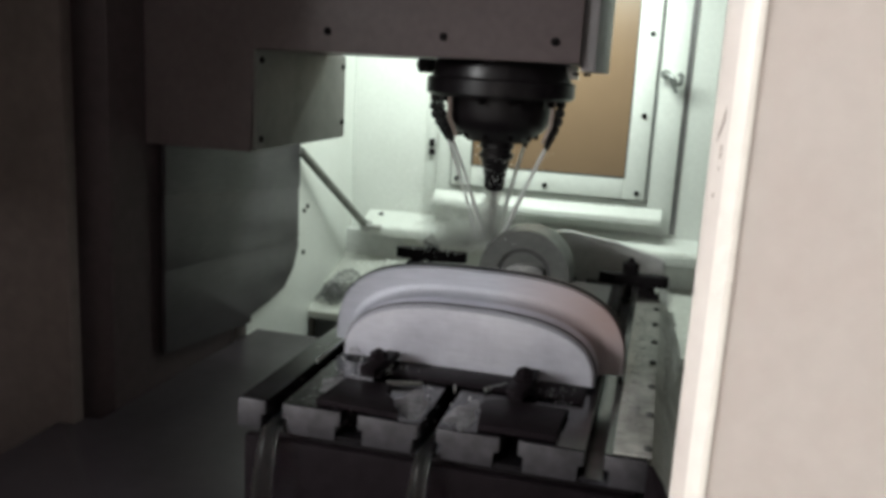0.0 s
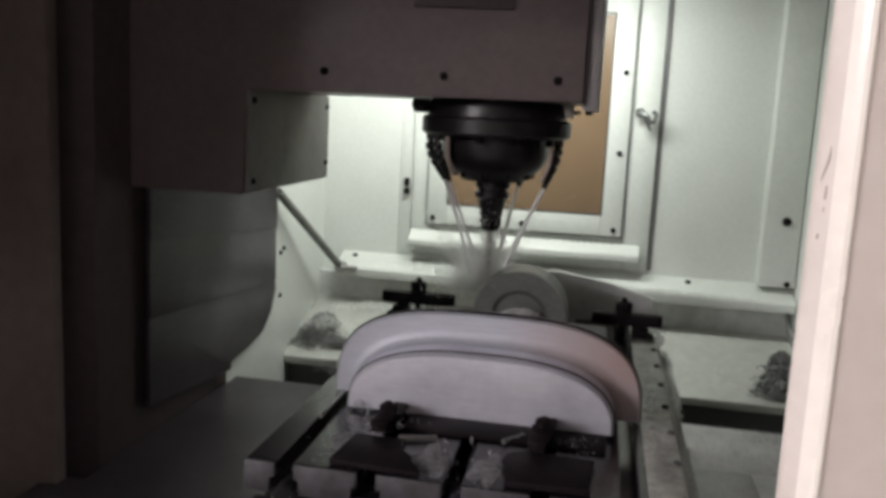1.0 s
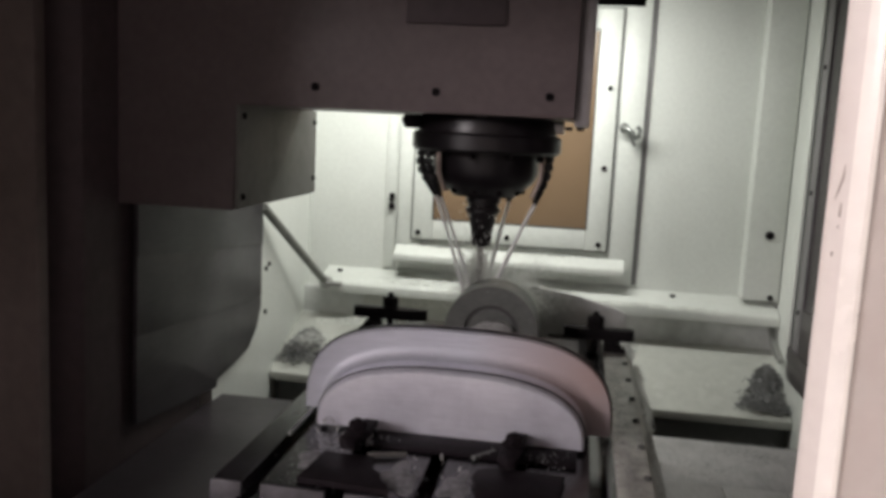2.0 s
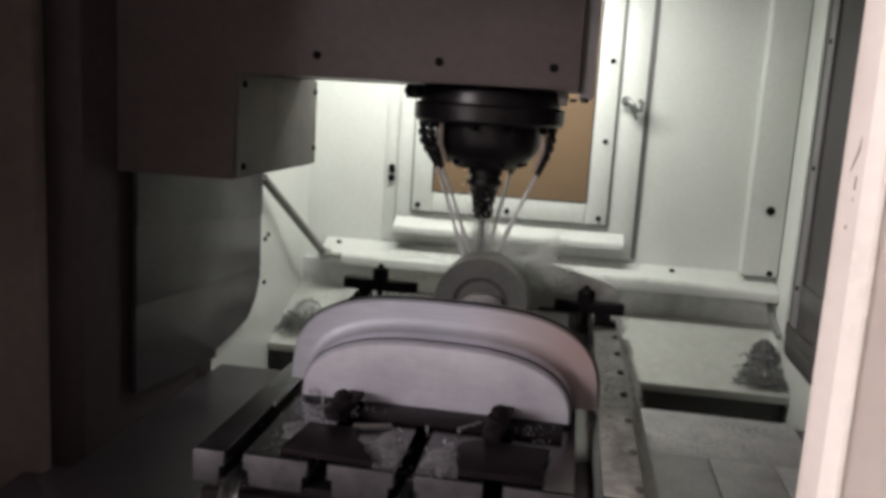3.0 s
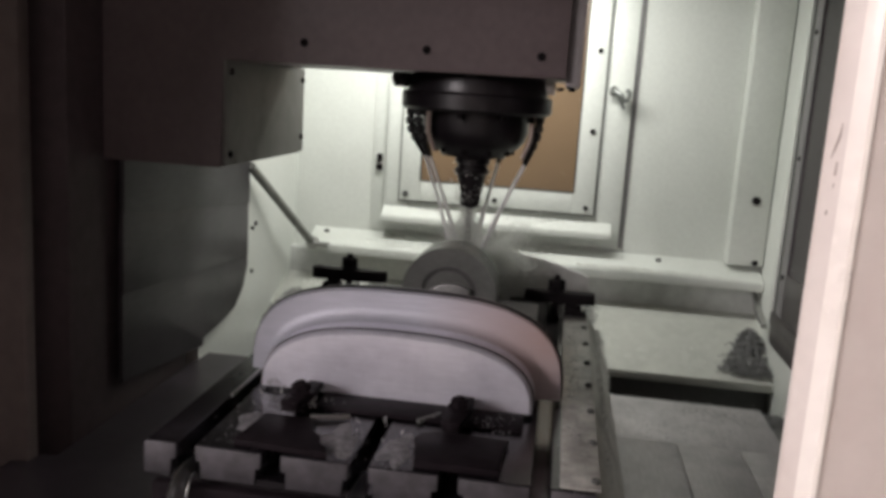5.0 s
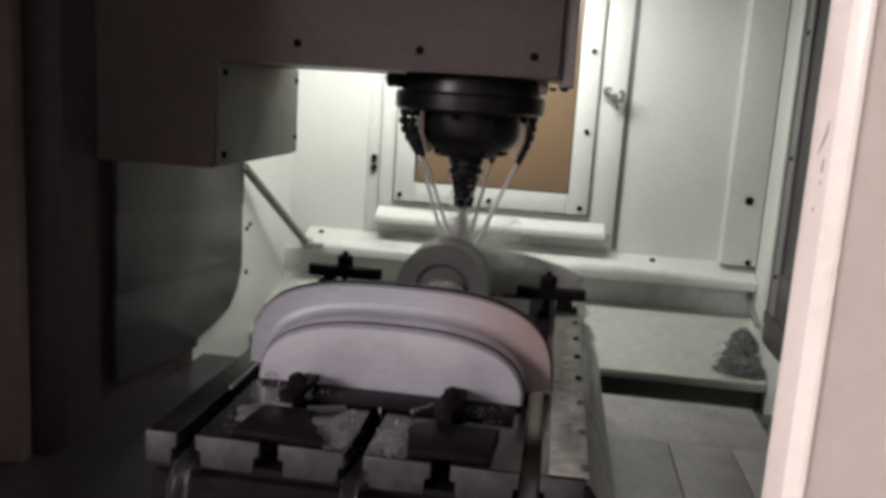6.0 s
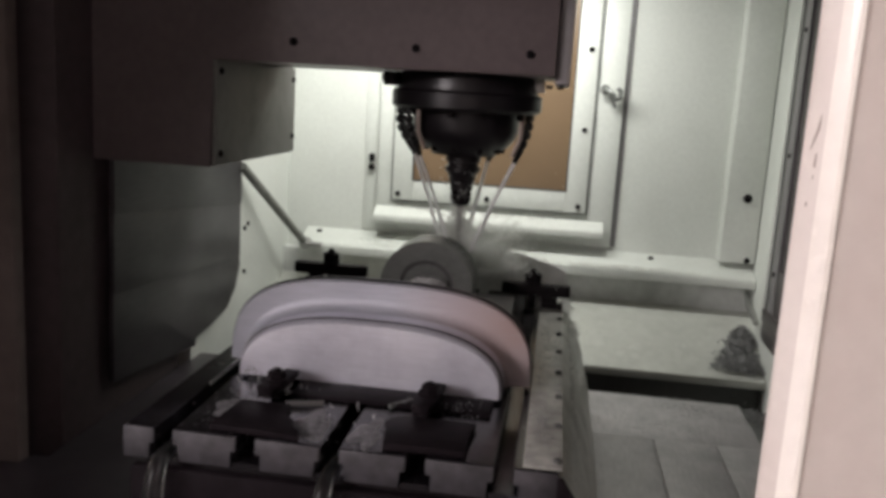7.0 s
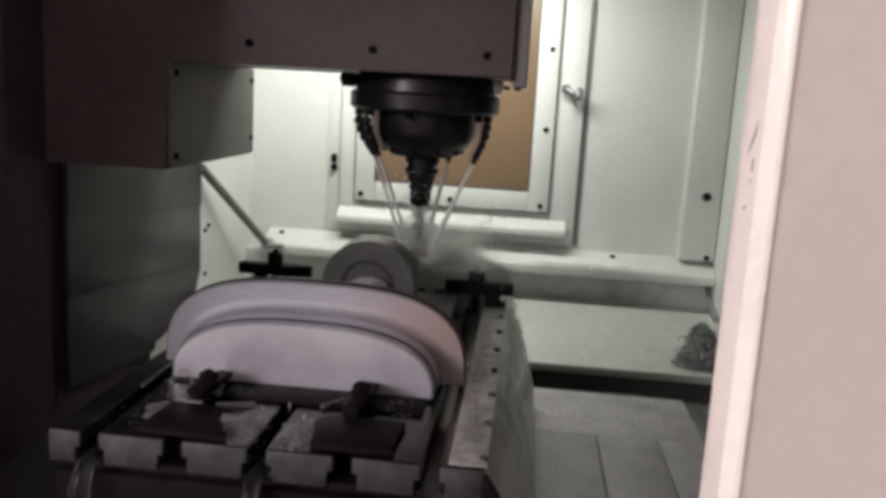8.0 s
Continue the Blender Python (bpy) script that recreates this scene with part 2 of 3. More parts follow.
def tube(points, radii, n=10):
    return add_tube(bmesh.new(), points, radii, n)


def prism(outline, y0, y1, axis="y", bevel=0.0):
    """An outline of (a, b) pushed along an axis."""
    bm = bmesh.new()
    put = {"y": lambda a, b, h: (a, h, b), "x": lambda a, b, h: (h, a, b), "z": lambda a, b, h: (a, b, h)}[axis]
    add_rings(bm, [[put(a, b, y0) for a, b in outline], [put(a, b, y1) for a, b in outline]])
    if bevel:
        bmesh.ops.bevel(bm, geom=list(bm.edges), offset=bevel, segments=2, affect="EDGES", profile=0.5)
    return bm


def screw(parent, at, axis="y", r=0.007, h=0.005, mat=None, name="screw"):
    return part(name, turned([(r, 0), (r, h * 0.7), (r * 0.7, h), (r * 0.35, h), (r * 0.3, h * 0.5)], at, axis, 12),
                mat or M_IRON, parent)


# workshop round the machine ------------------------------------------------------
structure("floor", box(-4, 4, -5, 5, -0.1, 0.0), M_FLOOR, "grey concrete workshop floor under the machine", "floor")
structure("ceiling", box(-4, 4, -5, 5, 4.0, 4.1), M_PLASTER, "plain workshop ceiling above the machine", "ceiling")
structure("wall_south", box(-4, 4, -5.1, -5, 0, 4), M_PLASTER, "plain plastered workshop wall behind the operator", "wall")
structure("wall_north", box(-4, 4, 5, 5.1, 0, 4), M_PLASTER, "plain plastered workshop wall behind the machine", "wall")
structure("wall_west", box(-4.1, -4, -5, 5, 0, 4), M_PLASTER, "plain plastered workshop side wall", "wall")
structure("wall_east", box(4, 4.1, -5, 5, 0, 4), M_PLASTER, "plain plastered workshop side wall", "wall")

# machine enclosure ---------------------------------------------------------------
FX0, FX1, BY, FZ, TOP = -1.6, 0.585, 2.5, 0.66, 2.15
enclosure_back = structure("enclosure_wall_back", box(-0.80, FX1 + 0.03, BY, BY + 0.03, 0.3, TOP), M_WHITE,
                           "white enamelled sheet wall inside the machine", "machine wall")
structure("enclosure_wall_side", box(FX1, FX1 + 0.03, 0.64, BY, 0.3, TOP), M_WHITE,
          "white enamelled side wall of the machine with a window", "machine wall")
structure("enclosure_roof", box(FX0, FX1 + 0.03, 0.55, BY + 0.03, TOP, TOP + 0.03), M_SHELL, "sheet roof of the machine", "machine roof")
structure("enclosure_wall_column", box(FX0 - 0.03, FX0, 0.55, BY + 0.03, 0.0, TOP), M_SHELL, "outer sheet wall beside the column", "machine wall")
structure("enclosure_wall_corner", box(-0.83, -0.79, 1.80, BY + 0.03, 0.3, 2.1), M_WHITE,
          "white splash wall beside the machine column", "machine wall")
# front sheet and header are out of view; their edges shape the room light
structure("enclosure_wall_front", box(FX0, -0.86, 0.55, 0.60, 0.0, TOP), M_SHELL, "unseen cream front sheet beside the open door, edge set to shade the inside", "machine wall")
structure("enclosure_front_header", box(-0.86, FX1 + 0.03, 0.62, 0.64, 1.66, TOP), M_SHELL, "unseen cream sheet over the open door, shading the head", "machine wall")
structure("enclosure_front_apron", box(-0.86, FX1 + 0.03, 0.62, 0.64, 0.0, 0.74), M_SHELL, "cream sheet under the open door", "machine wall")

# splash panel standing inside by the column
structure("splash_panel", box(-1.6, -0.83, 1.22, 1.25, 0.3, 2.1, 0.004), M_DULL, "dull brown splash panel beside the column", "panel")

# sliding door post at the opening
door = thing("sliding_door", "cream painted sliding machine door, slid open, scuffed edge", "door", (0.1695, 0.5736, 0))
part("door_leaf", prism([(0.0241, 0.0022), (0.026, 0.002), (0.52, 0.002), (0.52, 0.04), (0.07, 0.04), (0.028, 0.028)], 0.10, 2.0, "z"), M_CREAM, door)
leaf = door.children[0]
part("edge_bead", prism([(0.0008, 0.0165), (0.0014, 0.0138), (0.0035, 0.0110), (0.0140, 0.0015), (0.0165, -0.0010), (0.0195, -0.0022), (0.0225, -0.0012), (0.0240, 0.0015), (0.0240, 0.024), (0.008, 0.020)], 0.10, 2.0, "z"), M_BEAD_LIT, leaf, "rounded edge profile")
part("edge_ridge", prism([(0.0105, 0.0042), (0.0142, 0.0006), (0.0165, -0.0014), (0.0195, -0.0028), (0.0225, -0.0018), (0.0244, 0.0012), (0.0244, 0.006), (0.0115, 0.006)], 0.10, 2.0, "z"), M_EDGE_SHINE, leaf, "pale ridge coloured as the highlight along the door edge")
for pts, r in (([(0.06, 1.277), (0.20, 1.284), (0.34, 1.291), (0.38, 1.300)], [0.0003, 0.0007, 0.0008, 0.0002]), ([(0.36, 1.266), (0.38, 1.275)], [0.0008, 0.0005]), ([(0.35, 1.258), (0.36, 1.261)], 0.0004), ([(0.20, 1.240), (0.22, 1.243)], 0.0007)):
    part("scuff_mark", tube([(0.0035 + 0.0105 * f, 0.0110 - 0.0095 * f, z) for f, z in pts], r, 6), M_COPPER, leaf, "brown scratch through the paint")

# sill and chute at the back ------------------------------------------------------
sill = thing("sill_rail", "white enamelled sill rail along the machine's back wall", "rail", (0, 0, 0))
part("rail", prism([(2.40, 0.812), (2.40, 0.836), (2.405, 0.842), (2.495, 0.874), (2.499, 0.874), (2.499, 0.812)], -0.725, 0.583, "x", 0.002), M_WHITE, sill)
for x in (-0.681, -0.19, 0.301):
    screw(sill, (x, 2.469, 0.862), "z", 0.008, 0.008)
structure("kick_band", box(-0.79, FX1, 2.46, 2.497, 0.70, 0.811), M_GUARD, "shaded grey band under the sill", "panel")
structure("splash_strip", box(-0.60, -0.06, 2.452, 2.4595, 0.738, 0.808, 0.001), M_CHUTE, "white foam-splashed strip under the sill", "panel")
structure("chute_slope", prism([(2.497, 0.735), (2.459, 0.735), (2.17, 0.622), (2.17, 0.600), (2.19, 0.600), (2.497, 0.700)], -0.79, FX1, "x", 0.002), M_CHUTE,
          "wet white sloping chute sheet at the machine's back", "chute")
structure("chip_trough", box(-0.79, FX1, 1.20, 2.3, 0.30, 0.34), M_IRON, "dark wet chip trough under the chute", "trough")
# added dark sheet stands in for the shade under the chute's lip
structure("trough_wall", box(-0.78, FX1 - 0.002, 2.200, 2.212, 0.341, 0.598, 0.001), M_GASKET, "dark sheet added to keep the gap under the chute dark", "trough")
structure("side_deck", box(0.30, 0.583, 0.66, 1.885, 0.628, 0.6395, 0.001), M_STEEL, "grey fixed deck plate under the sliding covers", "deck")

# viewing window in the back wall ---------------------------------------------------
win = thing("window_1", "white framed machine window with a tan film-covered pane", "window", (0, 0, 0), kind="structure")


def frame_bars(name, x0, x1, z0, z1, w, y0, y1, mat, parent):
    for a, b, c, d in ((x0, x0 + w, z0, z1), (x1 - w, x1, z0, z1), (x0 + w, x1 - w, z0, z0 + w), (x0 + w, x1 - w, z1 - w, z1)):
        part(name, box(a, b, y0, y1, c, d, 0.003), mat, parent)


frame_bars("window_frame", -0.514, 0.183, 0.885, 1.70, 0.07, 2.484, 2.499, M_WHITE, win)
# grey strip laid on the wall for the shadow right of the frame
part("frame_seal", box(0.1832, 0.1965, 2.4945, 2.4998, 0.885, 1.75, 0.001), M_STILE, win, "grey strip painted for the shadow beside the frame")
part("backing_plate", box(-0.444, 0.113, 2.490, 2.499, 0.955, 1.63, 0.001), M_WHITE, win)
frame_bars("clamp_frame", -0.467, 0.104, 0.978, 1.66, 0.062, 2.474, 2.4835, M_WHITE, win)
frame_bars("gasket", -0.4705, 0.1075, 0.9745, 1.6635, 0.0034, 2.478, 2.4838, M_GASKET, win)
frame_bars("seal_lip", -0.409, 0.046, 1.036, 1.605, 0.0048, 2.4725, 2.4838, M_GASKET, win)
part("pane", box(-0.404, 0.041, 2.480, 2.4895, 1.041, 1.60), M_KRAFT, win, "tan film-covered pane")
for x, z in ((0.082, 1.441), (0.081, 1.217), (0.081, 0.997), (-0.448, 0.997), (-0.183, 0.999), (-0.448, 1.217), (-0.448, 1.441)):
    screw(win, (x, 2.4735, z), "y", 0.0075, -0.006)
part("drip_ledge", prism([(2.427, 0.914), (2.425, 0.918), (2.425, 0.932), (2.429, 0.938), (2.462, 0.958), (2.4695, 0.9595), (2.4695, 0.912), (2.440, 0.912)], -0.51, 0.157, "x", 0.003), M_WHITE, win, "rounded white drip ledge")
bracket = part("latch", tube([(0.118, 2.462, 1.335), (0.135, 2.452, 1.332), (0.15, 2.446, 1.322), (0.158, 2.448, 1.305), (0.168, 2.452, 1.31), (0.172, 2.455, 1.33), (0.162, 2.455, 1.338)], 0.0065, 8), M_STEEL, win, "dull steel latch hook")
part("latch_knob", turned([(0.012, 0), (0.014, -0.01), (0.009, -0.018)], (0.128, 2.468, 1.333), "y", 14), M_STEEL, bracket)
part("latch_tail", tube([(0.14, 2.456, 1.32), (0.155, 2.452, 1.295), (0.16, 2.452, 1.285)], 0.004, 8), M_STEEL, bracket)
hinge = part("hinge_pin", turned([(0.007, 0), (0.0085, 0.004), (0.0085, 0.02), (0.007, 0.024)], (-0.534, 2.488, 1.084), "z", 12), M_IRON, win)
part("hinge_knuckle", turned([(0.008, 0), (0.0095, 0.004), (0.0095, 0.014), (0.007, 0.018)], (-0.534, 2.488, 1.060), "z", 12), M_IRON, win)
structure("seam_strip", box(-0.556, -0.520, 2.4955, 2.5, 0.88, 2.1, 0.001), M_WHITE, "flat white cover strip beside the window", "trim")

corner_strip = thing("corner_trunking", "white cable trunking in the machine's corner", "trunking", (0, 0, 0))
part("trunking_body", box(0.484, 0.5825, 2.440, 2.499, 0.8755, 2.12, 0.004), M_WHITE, corner_strip)
screw(corner_strip, (0.542, 2.4395, 1.060), "y", 0.012, -0.008)
screw(corner_strip, (0.560, 2.4395, 0.886), "y", 0.008, -0.005)

# window in the side wall, dark glass
side_win = thing("window_2", "dark tinted window in the white machine side wall", "window", (0, 0, 0), kind="structure")
part("window_pane", box(0.578, 0.5845, 1.0, 2.1598, 0.915, 2.0), M_DARKGLASS, side_win, "dark tinted pane")
for a, b, c, d in ((2.2455, 2.288, 0.78, 2.03), (1.0, 2.245, 0.765, 0.7995)):
    part("window_frame", box(0.570, 0.5845, a, b, c, d, 0.003), M_WHITE if a > 2 else M_GRATE, side_win)
part("lower_plate", prism([(1.2, 0.7645), (2.243, 0.7645), (2.243, 0.725), (2.222, 0.716), (1.2, 0.716)], 0.573, 0.5845, "x", 0.002), M_GRATE, side_win, "dull metal plate under the pane")
for z in (0.90, 1.197, 1.497):
    screw(side_win, (0.5725, 2.183, z), "x", 0.006, -0.004)
part("metal_stile", box(0.5725, 0.5845, 2.160, 2.2085, 0.80, 2.0, 0.002), M_STILE, side_win, "dull grey metal stile")
part("stile_gasket", box(0.577, 0.5845, 2.2087, 2.2448, 0.80, 2.0, 0.001), M_GASKET, side_win, "dark rubber gasket")
part("metal_rail", box(0.5745, 0.5845, 1.0, 2.1598, 0.80, 0.9145, 0.002), M_GRATE, side_win, "dull grey metal rail")
part("pipe", tube([(0.572, 2.44, 0.80), (0.568, 2.38, 0.765), (0.570, 2.29, 0.745)], 0.008, 8), M_CHROME, side_win)

# column cover and the slanting stay at the left -----------------------------------
cover = thing("column_cover", "dull grey steel way cover on the machine column", "cover", (0, 0, 0))
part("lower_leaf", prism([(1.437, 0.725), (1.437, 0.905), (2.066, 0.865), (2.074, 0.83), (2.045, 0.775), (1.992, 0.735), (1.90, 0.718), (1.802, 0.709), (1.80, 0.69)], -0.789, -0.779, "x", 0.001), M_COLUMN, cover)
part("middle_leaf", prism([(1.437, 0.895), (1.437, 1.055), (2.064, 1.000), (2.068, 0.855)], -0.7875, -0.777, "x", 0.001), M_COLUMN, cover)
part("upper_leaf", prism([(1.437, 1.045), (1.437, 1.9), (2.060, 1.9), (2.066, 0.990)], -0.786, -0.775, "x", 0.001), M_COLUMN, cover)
stay = thing("stay_rod", "dull grey slanting stay rod on the splash wall", "rod", (0, 0, 0))
part("rod", tube([(-0.709, 2.394, 0.846), (-0.772, 2.06, 1.085)], 0.0115, 12), M_ROD, stay)
part("rod_eye", turned([(0.012, -0.012), (0.018, -0.008), (0.018, 0.008), (0.012, 0.012)], (-0.704, 2.405, 0.838), "y", 14), M_CHROME, stay)
part("rod_bolt", turned([(0.008, 0), (0.008, 0.05)], (-0.704, 2.395, 0.838), "x", 10), M_CHROME, stay)
splash_bolts = thing("wall_bolts", "small dark bolts in the white splash wall", "bolt", (0, 0, 0))
for y, z in ((2.127, 0.916), (2.15, 0.925), (2.127, 0.80)):
    screw(splash_bolts, (-0.79, y, z), "x", 0.006, 0.005, name="bolt")

# machine lamp, behind the head
lamp = thing("machine_lamp", "slim black tube lamp lit over the window", "lamp", (-0.27, 2.085, 1.656))
part("housing", add_box(box(-0.405, 0.405, -0.045, 0.04, -0.008, 0.06, 0.008), -0.405, 0.405, -0.052, -0.0455, -0.028, 0.05, 0.002), M_IRON, lamp).rotation_euler = (radians(30), 0, 0)
part("diffuser", box(-0.39, 0.39, -0.03, 0.03, -0.0205, -0.0085, 0.004), M_LAMP, lamp, "glowing diffuser").rotation_euler = (radians(30), 0, 0)
for bx in (-0.3, 0.3):
    part("roof_bracket", box(bx - 0.02, bx + 0.02, -0.03, -0.022, 0.04, 0.4935, 0.002), M_STEEL, lamp)
# boxes for the room light and the added fill lamp, both out of view
for x, y in ((-2.9, -2.2), (3.2, -1.2)):
    room_lamp = thing("ceiling_lamp", "unseen warm lamp box on a hanger, added behind the camera", "lamp", (x, y, 2.56 if x < 0 else 3.62), "workshop lamps")
    w, d = (0.92, 0.46) if x < 0 else (0.62, 0.17)
    part("housing", box(-w, w, -d, d, 0.0, 0.06, 0.01), M_WHITE, room_lamp)
    part("diffuser", box(-w + 0.04, w - 0.04, 0.03 - d, d - 0.03, -0.012, -0.0005, 0.004), M_ROOMLAMP, room_lamp, "glowing warm diffuser")
    part("hanger", box(-0.01, 0.01, -0.01, 0.01, 0.06, 1.44 if x < 0 else 0.38), M_STEEL, room_lamp)

# spindle head ----------------------------------------------------------------------
head = thing("milling_unit", "dark painted spindle head hanging out from the column", "milling unit", (0, 0, 0))
part("arm_casing", prism([(-0.80, 1.147), (-0.582, 1.147), (-0.582, 1.333), (-0.004, 1.333), (-0.004, 1.95), (-0.80, 1.95)], 1.41, 1.75, "y", 0.002), M_HEAD, head)
part("arm_shoulder", box(-0.80, -0.582, 1.7505, 1.855, 1.147, 1.95, 0.002), M_HEAD, head)
part("end_cover", box(-0.004, 0.021, 1.425, 1.75, 1.322, 1.95, 0.003), M_ENDCOVER, head, "pale end cover plate")
part("side_plate", prism([(1.412, 1.150), (1.412, 1.330), (1.853, 1.330), (1.853, 1.150)], -0.5815, -0.575, "x", 0.0015), M_PLATE, head, "grey side plate")
for y, z in ((1.43, 1.312), (1.43, 1.17), (1.835, 1.306), (1.835, 1.184)):
    screw(head, (-0.575, y, z), "x", 0.006, 0.005)
part("column_slide", box(-1.15, -0.80, 1.30, 1.76, 0.35, 2.0, 0.006), M_DEEP, head, "dark column slide behind the head")
for x in (-0.440, -0.233, -0.046):
    screw(head, (x, 1.4095, 1.367), "y", 0.0068, -0.004)
part("cover_plate", box(-0.288, -0.122, 1.402, 1.4095, 1.476, 1.60, 0.003), M_DEEP, head, "dark plate on the casing front")
for x in (-0.012, 0.007):
    screw(head, (x, 1.44, 1.321), "z", 0.006, -0.006)

SX, SY = -0.162, 1.576
nose = thing("spindle_nose", "oily black spindle nose with coolant ring", "spindle", (SX, SY, 0))
part("flange", turned([(0.118, 1.3325), (0.123, 1.330), (0.128, 1.306), (0.128, 1.3022)], n=48), M_NOSE, nose)
part("coolant_ring", turned([(0.133, 1.3025), (0.137, 1.298), (0.137, 1.274), (0.130, 1.268), (0.10, 1.2675)], n=48), M_NOSE, nose)
part("nose_body", turned([(0.098, 1.267), (0.098, 1.236), (0.094, 1.222), (0.082, 1.207), (0.064, 1.196), (0.058, 1.188), (0.036, 1.187)], n=48), M_NOSE, nose)
for k in range(10):
    a = 2 * math.pi * (k + 0.3) / 10
    part("ring_bolt", turned([(0.0062, 0), (0.0068, -0.002), (0.0068, -0.009), (0.005, -0.0105)], (0.113 * math.cos(a), 0.113 * math.sin(a), 1.2674), "z", 6), M_IRON, nose)
    part("nose_bolt", turned([(0.0052, 0.004), (0.0055, -0.004), (0.004, -0.006)], (0.071 * math.cos(a), 0.071 * math.sin(a), 1.200), "z", 6), M_IRON, nose)
part("drive_lug", box(-0.012, 0.012, -0.122, -0.108, 1.308, 1.332, 0.003), M_CHROME, nose, "bright steel lug")
part("switch", box(0.118, 0.140, -0.02, 0.012, 1.308, 1.331, 0.002), M_CHROME, nose, "pale fitting")
part("fitting", turned([(0.016, 1.331), (0.02, 1.32), (0.014, 1.306)], (-0.133, -0.04, 0), "z", 14), M_NOSE, nose)

tool = thing("milling_tool", "black collet holder with a slim steel end mill", "tool", (SX, SY, 0))
part("holder_flange", turned([(0.030, 1.187), (0.0325, 1.184), (0.0325, 1.176), (0.028, 1.173), (0.028, 1.168), (0.0325, 1.165), (0.0325, 1.158), (0.029, 1.155)], n=32), M_NOSE, tool)
part("holder_neck", turned([(0.0275, 1.155), (0.0225, 1.135), (0.0205, 1.122)], n=32), M_NOSE, tool)
part("collet_nut", turned([(0.0175, 1.1225), (0.0195, 1.120), (0.0195, 1.105), (0.016, 1.095), (0.009, 1.0925)], n=14), M_IRON, tool, "black collet nut")


def end_mill():
    bm = bmesh.new()
    rings = []
    for k in range(26):
        z = 1.096 - 0.124 * k / 25
        ring = []
        for i in range(16):
            a = 2 * math.pi * i / 16
            r = 0.0058 if z > 1.03 else 0.0048 + 0.0013 * math.cos(4 * (a + z * 60))
            ring.append((r * math.cos(a), r * math.sin(a), z))
        rings.append(ring)
    return add_rings(bm, rings)


part("cutter", end_mill(), M_CHROME, tool, "fluted steel end mill")

for pts in ([(-0.074, -0.085, 1.268), (-0.073, -0.086, 1.23), (-0.062, -0.074, 1.198)], [(0.106, -0.045, 1.268), (0.105, -0.046, 1.225), (0.092, -0.044, 1.192)]):
    part("coolant_pipe", tube(pts, [0.0050, 0.0048, 0.0040], 10), M_COPPER, nose, "tan coolant pipe")

# segmented coolant hoses
def loc_hose(name, points, r=0.0084, tip=0.0046):
    hose = thing(name, "black segmented coolant hose with a narrow nozzle", "coolant hose", (SX, SY, 0), "coolant hoses")
    pts = [Vector(p) for p in points]
    for a, b in zip(pts, pts[1:]):
        d = b - a
        n = max(1, round(d.length / 0.016))
        for k in range(n):
            p, q = a + d * (k / n), a + d * ((k + 0.98) / n)
            m = p.lerp(q, 0.5)
            part("segment", tube([p, p.lerp(q, 0.2), m, p.lerp(q, 0.8), q], [r * 0.62, r, r * 1.08, r, r * 0.62], 10), M_PLASTIC, hose)
    d = (pts[-1] - pts[-2]).normalized()
    nozzle = part("nozzle", tube([pts[-1], pts[-1] + d * 0.012, pts[-1] + d * 0.024], [r * 0.9, r * 0.75, tip], 10), M_PLASTIC, hose)
    part("nozzle_tip", tube([pts[-1] + d * 0.0235, pts[-1] + d * 0.029], [tip * 1.1, tip * 0.9], 10), M_PLASTIC, nozzle)
    return hose, pts[-1] + d * 0.028


TARGET = Vector((0.0, -0.004, 1.02))
HOSES = [
    [(-0.112, -0.045, 1.270), (-0.113, -0.047, 1.240), (-0.098, -0.042, 1.212)],
    [(-0.094, -0.070, 1.270), (-0.095, -0.071, 1.242), (-0.083, -0.062, 1.212)],
    [(0.118, -0.03, 1.270), (0.117, -0.032, 1.240), (0.106, -0.03, 1.208)],
    [(0.062, 0.085, 1.262), (0.058, 0.08, 1.225), (0.05, 0.07, 1.200)],
]
TIPS = [loc_hose("coolant_hose", h)[1] for h in HOSES]

# moving table -----------------------------------------------------------------------
TX0, TX1, TY1, TZ = -0.322, 0.187, 0.87, 0.893
SLOTS = [-0.273, -0.173, -0.073, 0.027, 0.127]
table = thing("machine_table", "wet iron machine table with five T-slots", "machine table")


def table_slab():
    pts = [(TX0, TZ - 0.040), (TX0, TZ - 0.002), (TX0 + 0.002, TZ)]
    for s in SLOTS:
        pts += [(s - 0.0115, TZ), (s - 0.0105, TZ - 0.001), (s - 0.0105, TZ - 0.018), (s - 0.018, TZ - 0.019), (s - 0.018, TZ - 0.0335),
                (s + 0.018, TZ - 0.0335), (s + 0.018, TZ - 0.019), (s + 0.0105, TZ - 0.018), (s + 0.0105, TZ - 0.001), (s + 0.0115, TZ)]
    pts += [(TX1 - 0.002, TZ), (TX1, TZ - 0.002), (TX1, TZ - 0.040)]
    return prism(pts, 0.0015, TY1, "y")


slab = part("slab", table_slab(), M_TABLE, table)
edges = [TX0] + [s + d for s in SLOTS for d in (-0.0118, 0.0118)] + [TX1]
for a, b in zip(edges[::2], edges[1::2]):
    ia, ib = (0 if a == TX0 else 0.0066), (0 if b == TX1 else 0.0066)
    part("end_face", prism([(a, TZ - 0.001), (b, TZ - 0.001), (b, TZ - 0.0187), (b - ib, TZ - 0.0187), (b - ib, TZ - 0.0385), (a + ia, TZ - 0.0385),
                            (a + ia, TZ - 0.0187), (a, TZ - 0.0187)], -0.002, 0.0012, "y", 0.0006), M_TFACE, slab, "bright milled end face")
part("casting", box(TX0 + 0.02, TX1 - 0.01, 0.012, TY1 - 0.01, 0.70, TZ - 0.041, 0.006), M_IRON, table, "dark wet table casting")
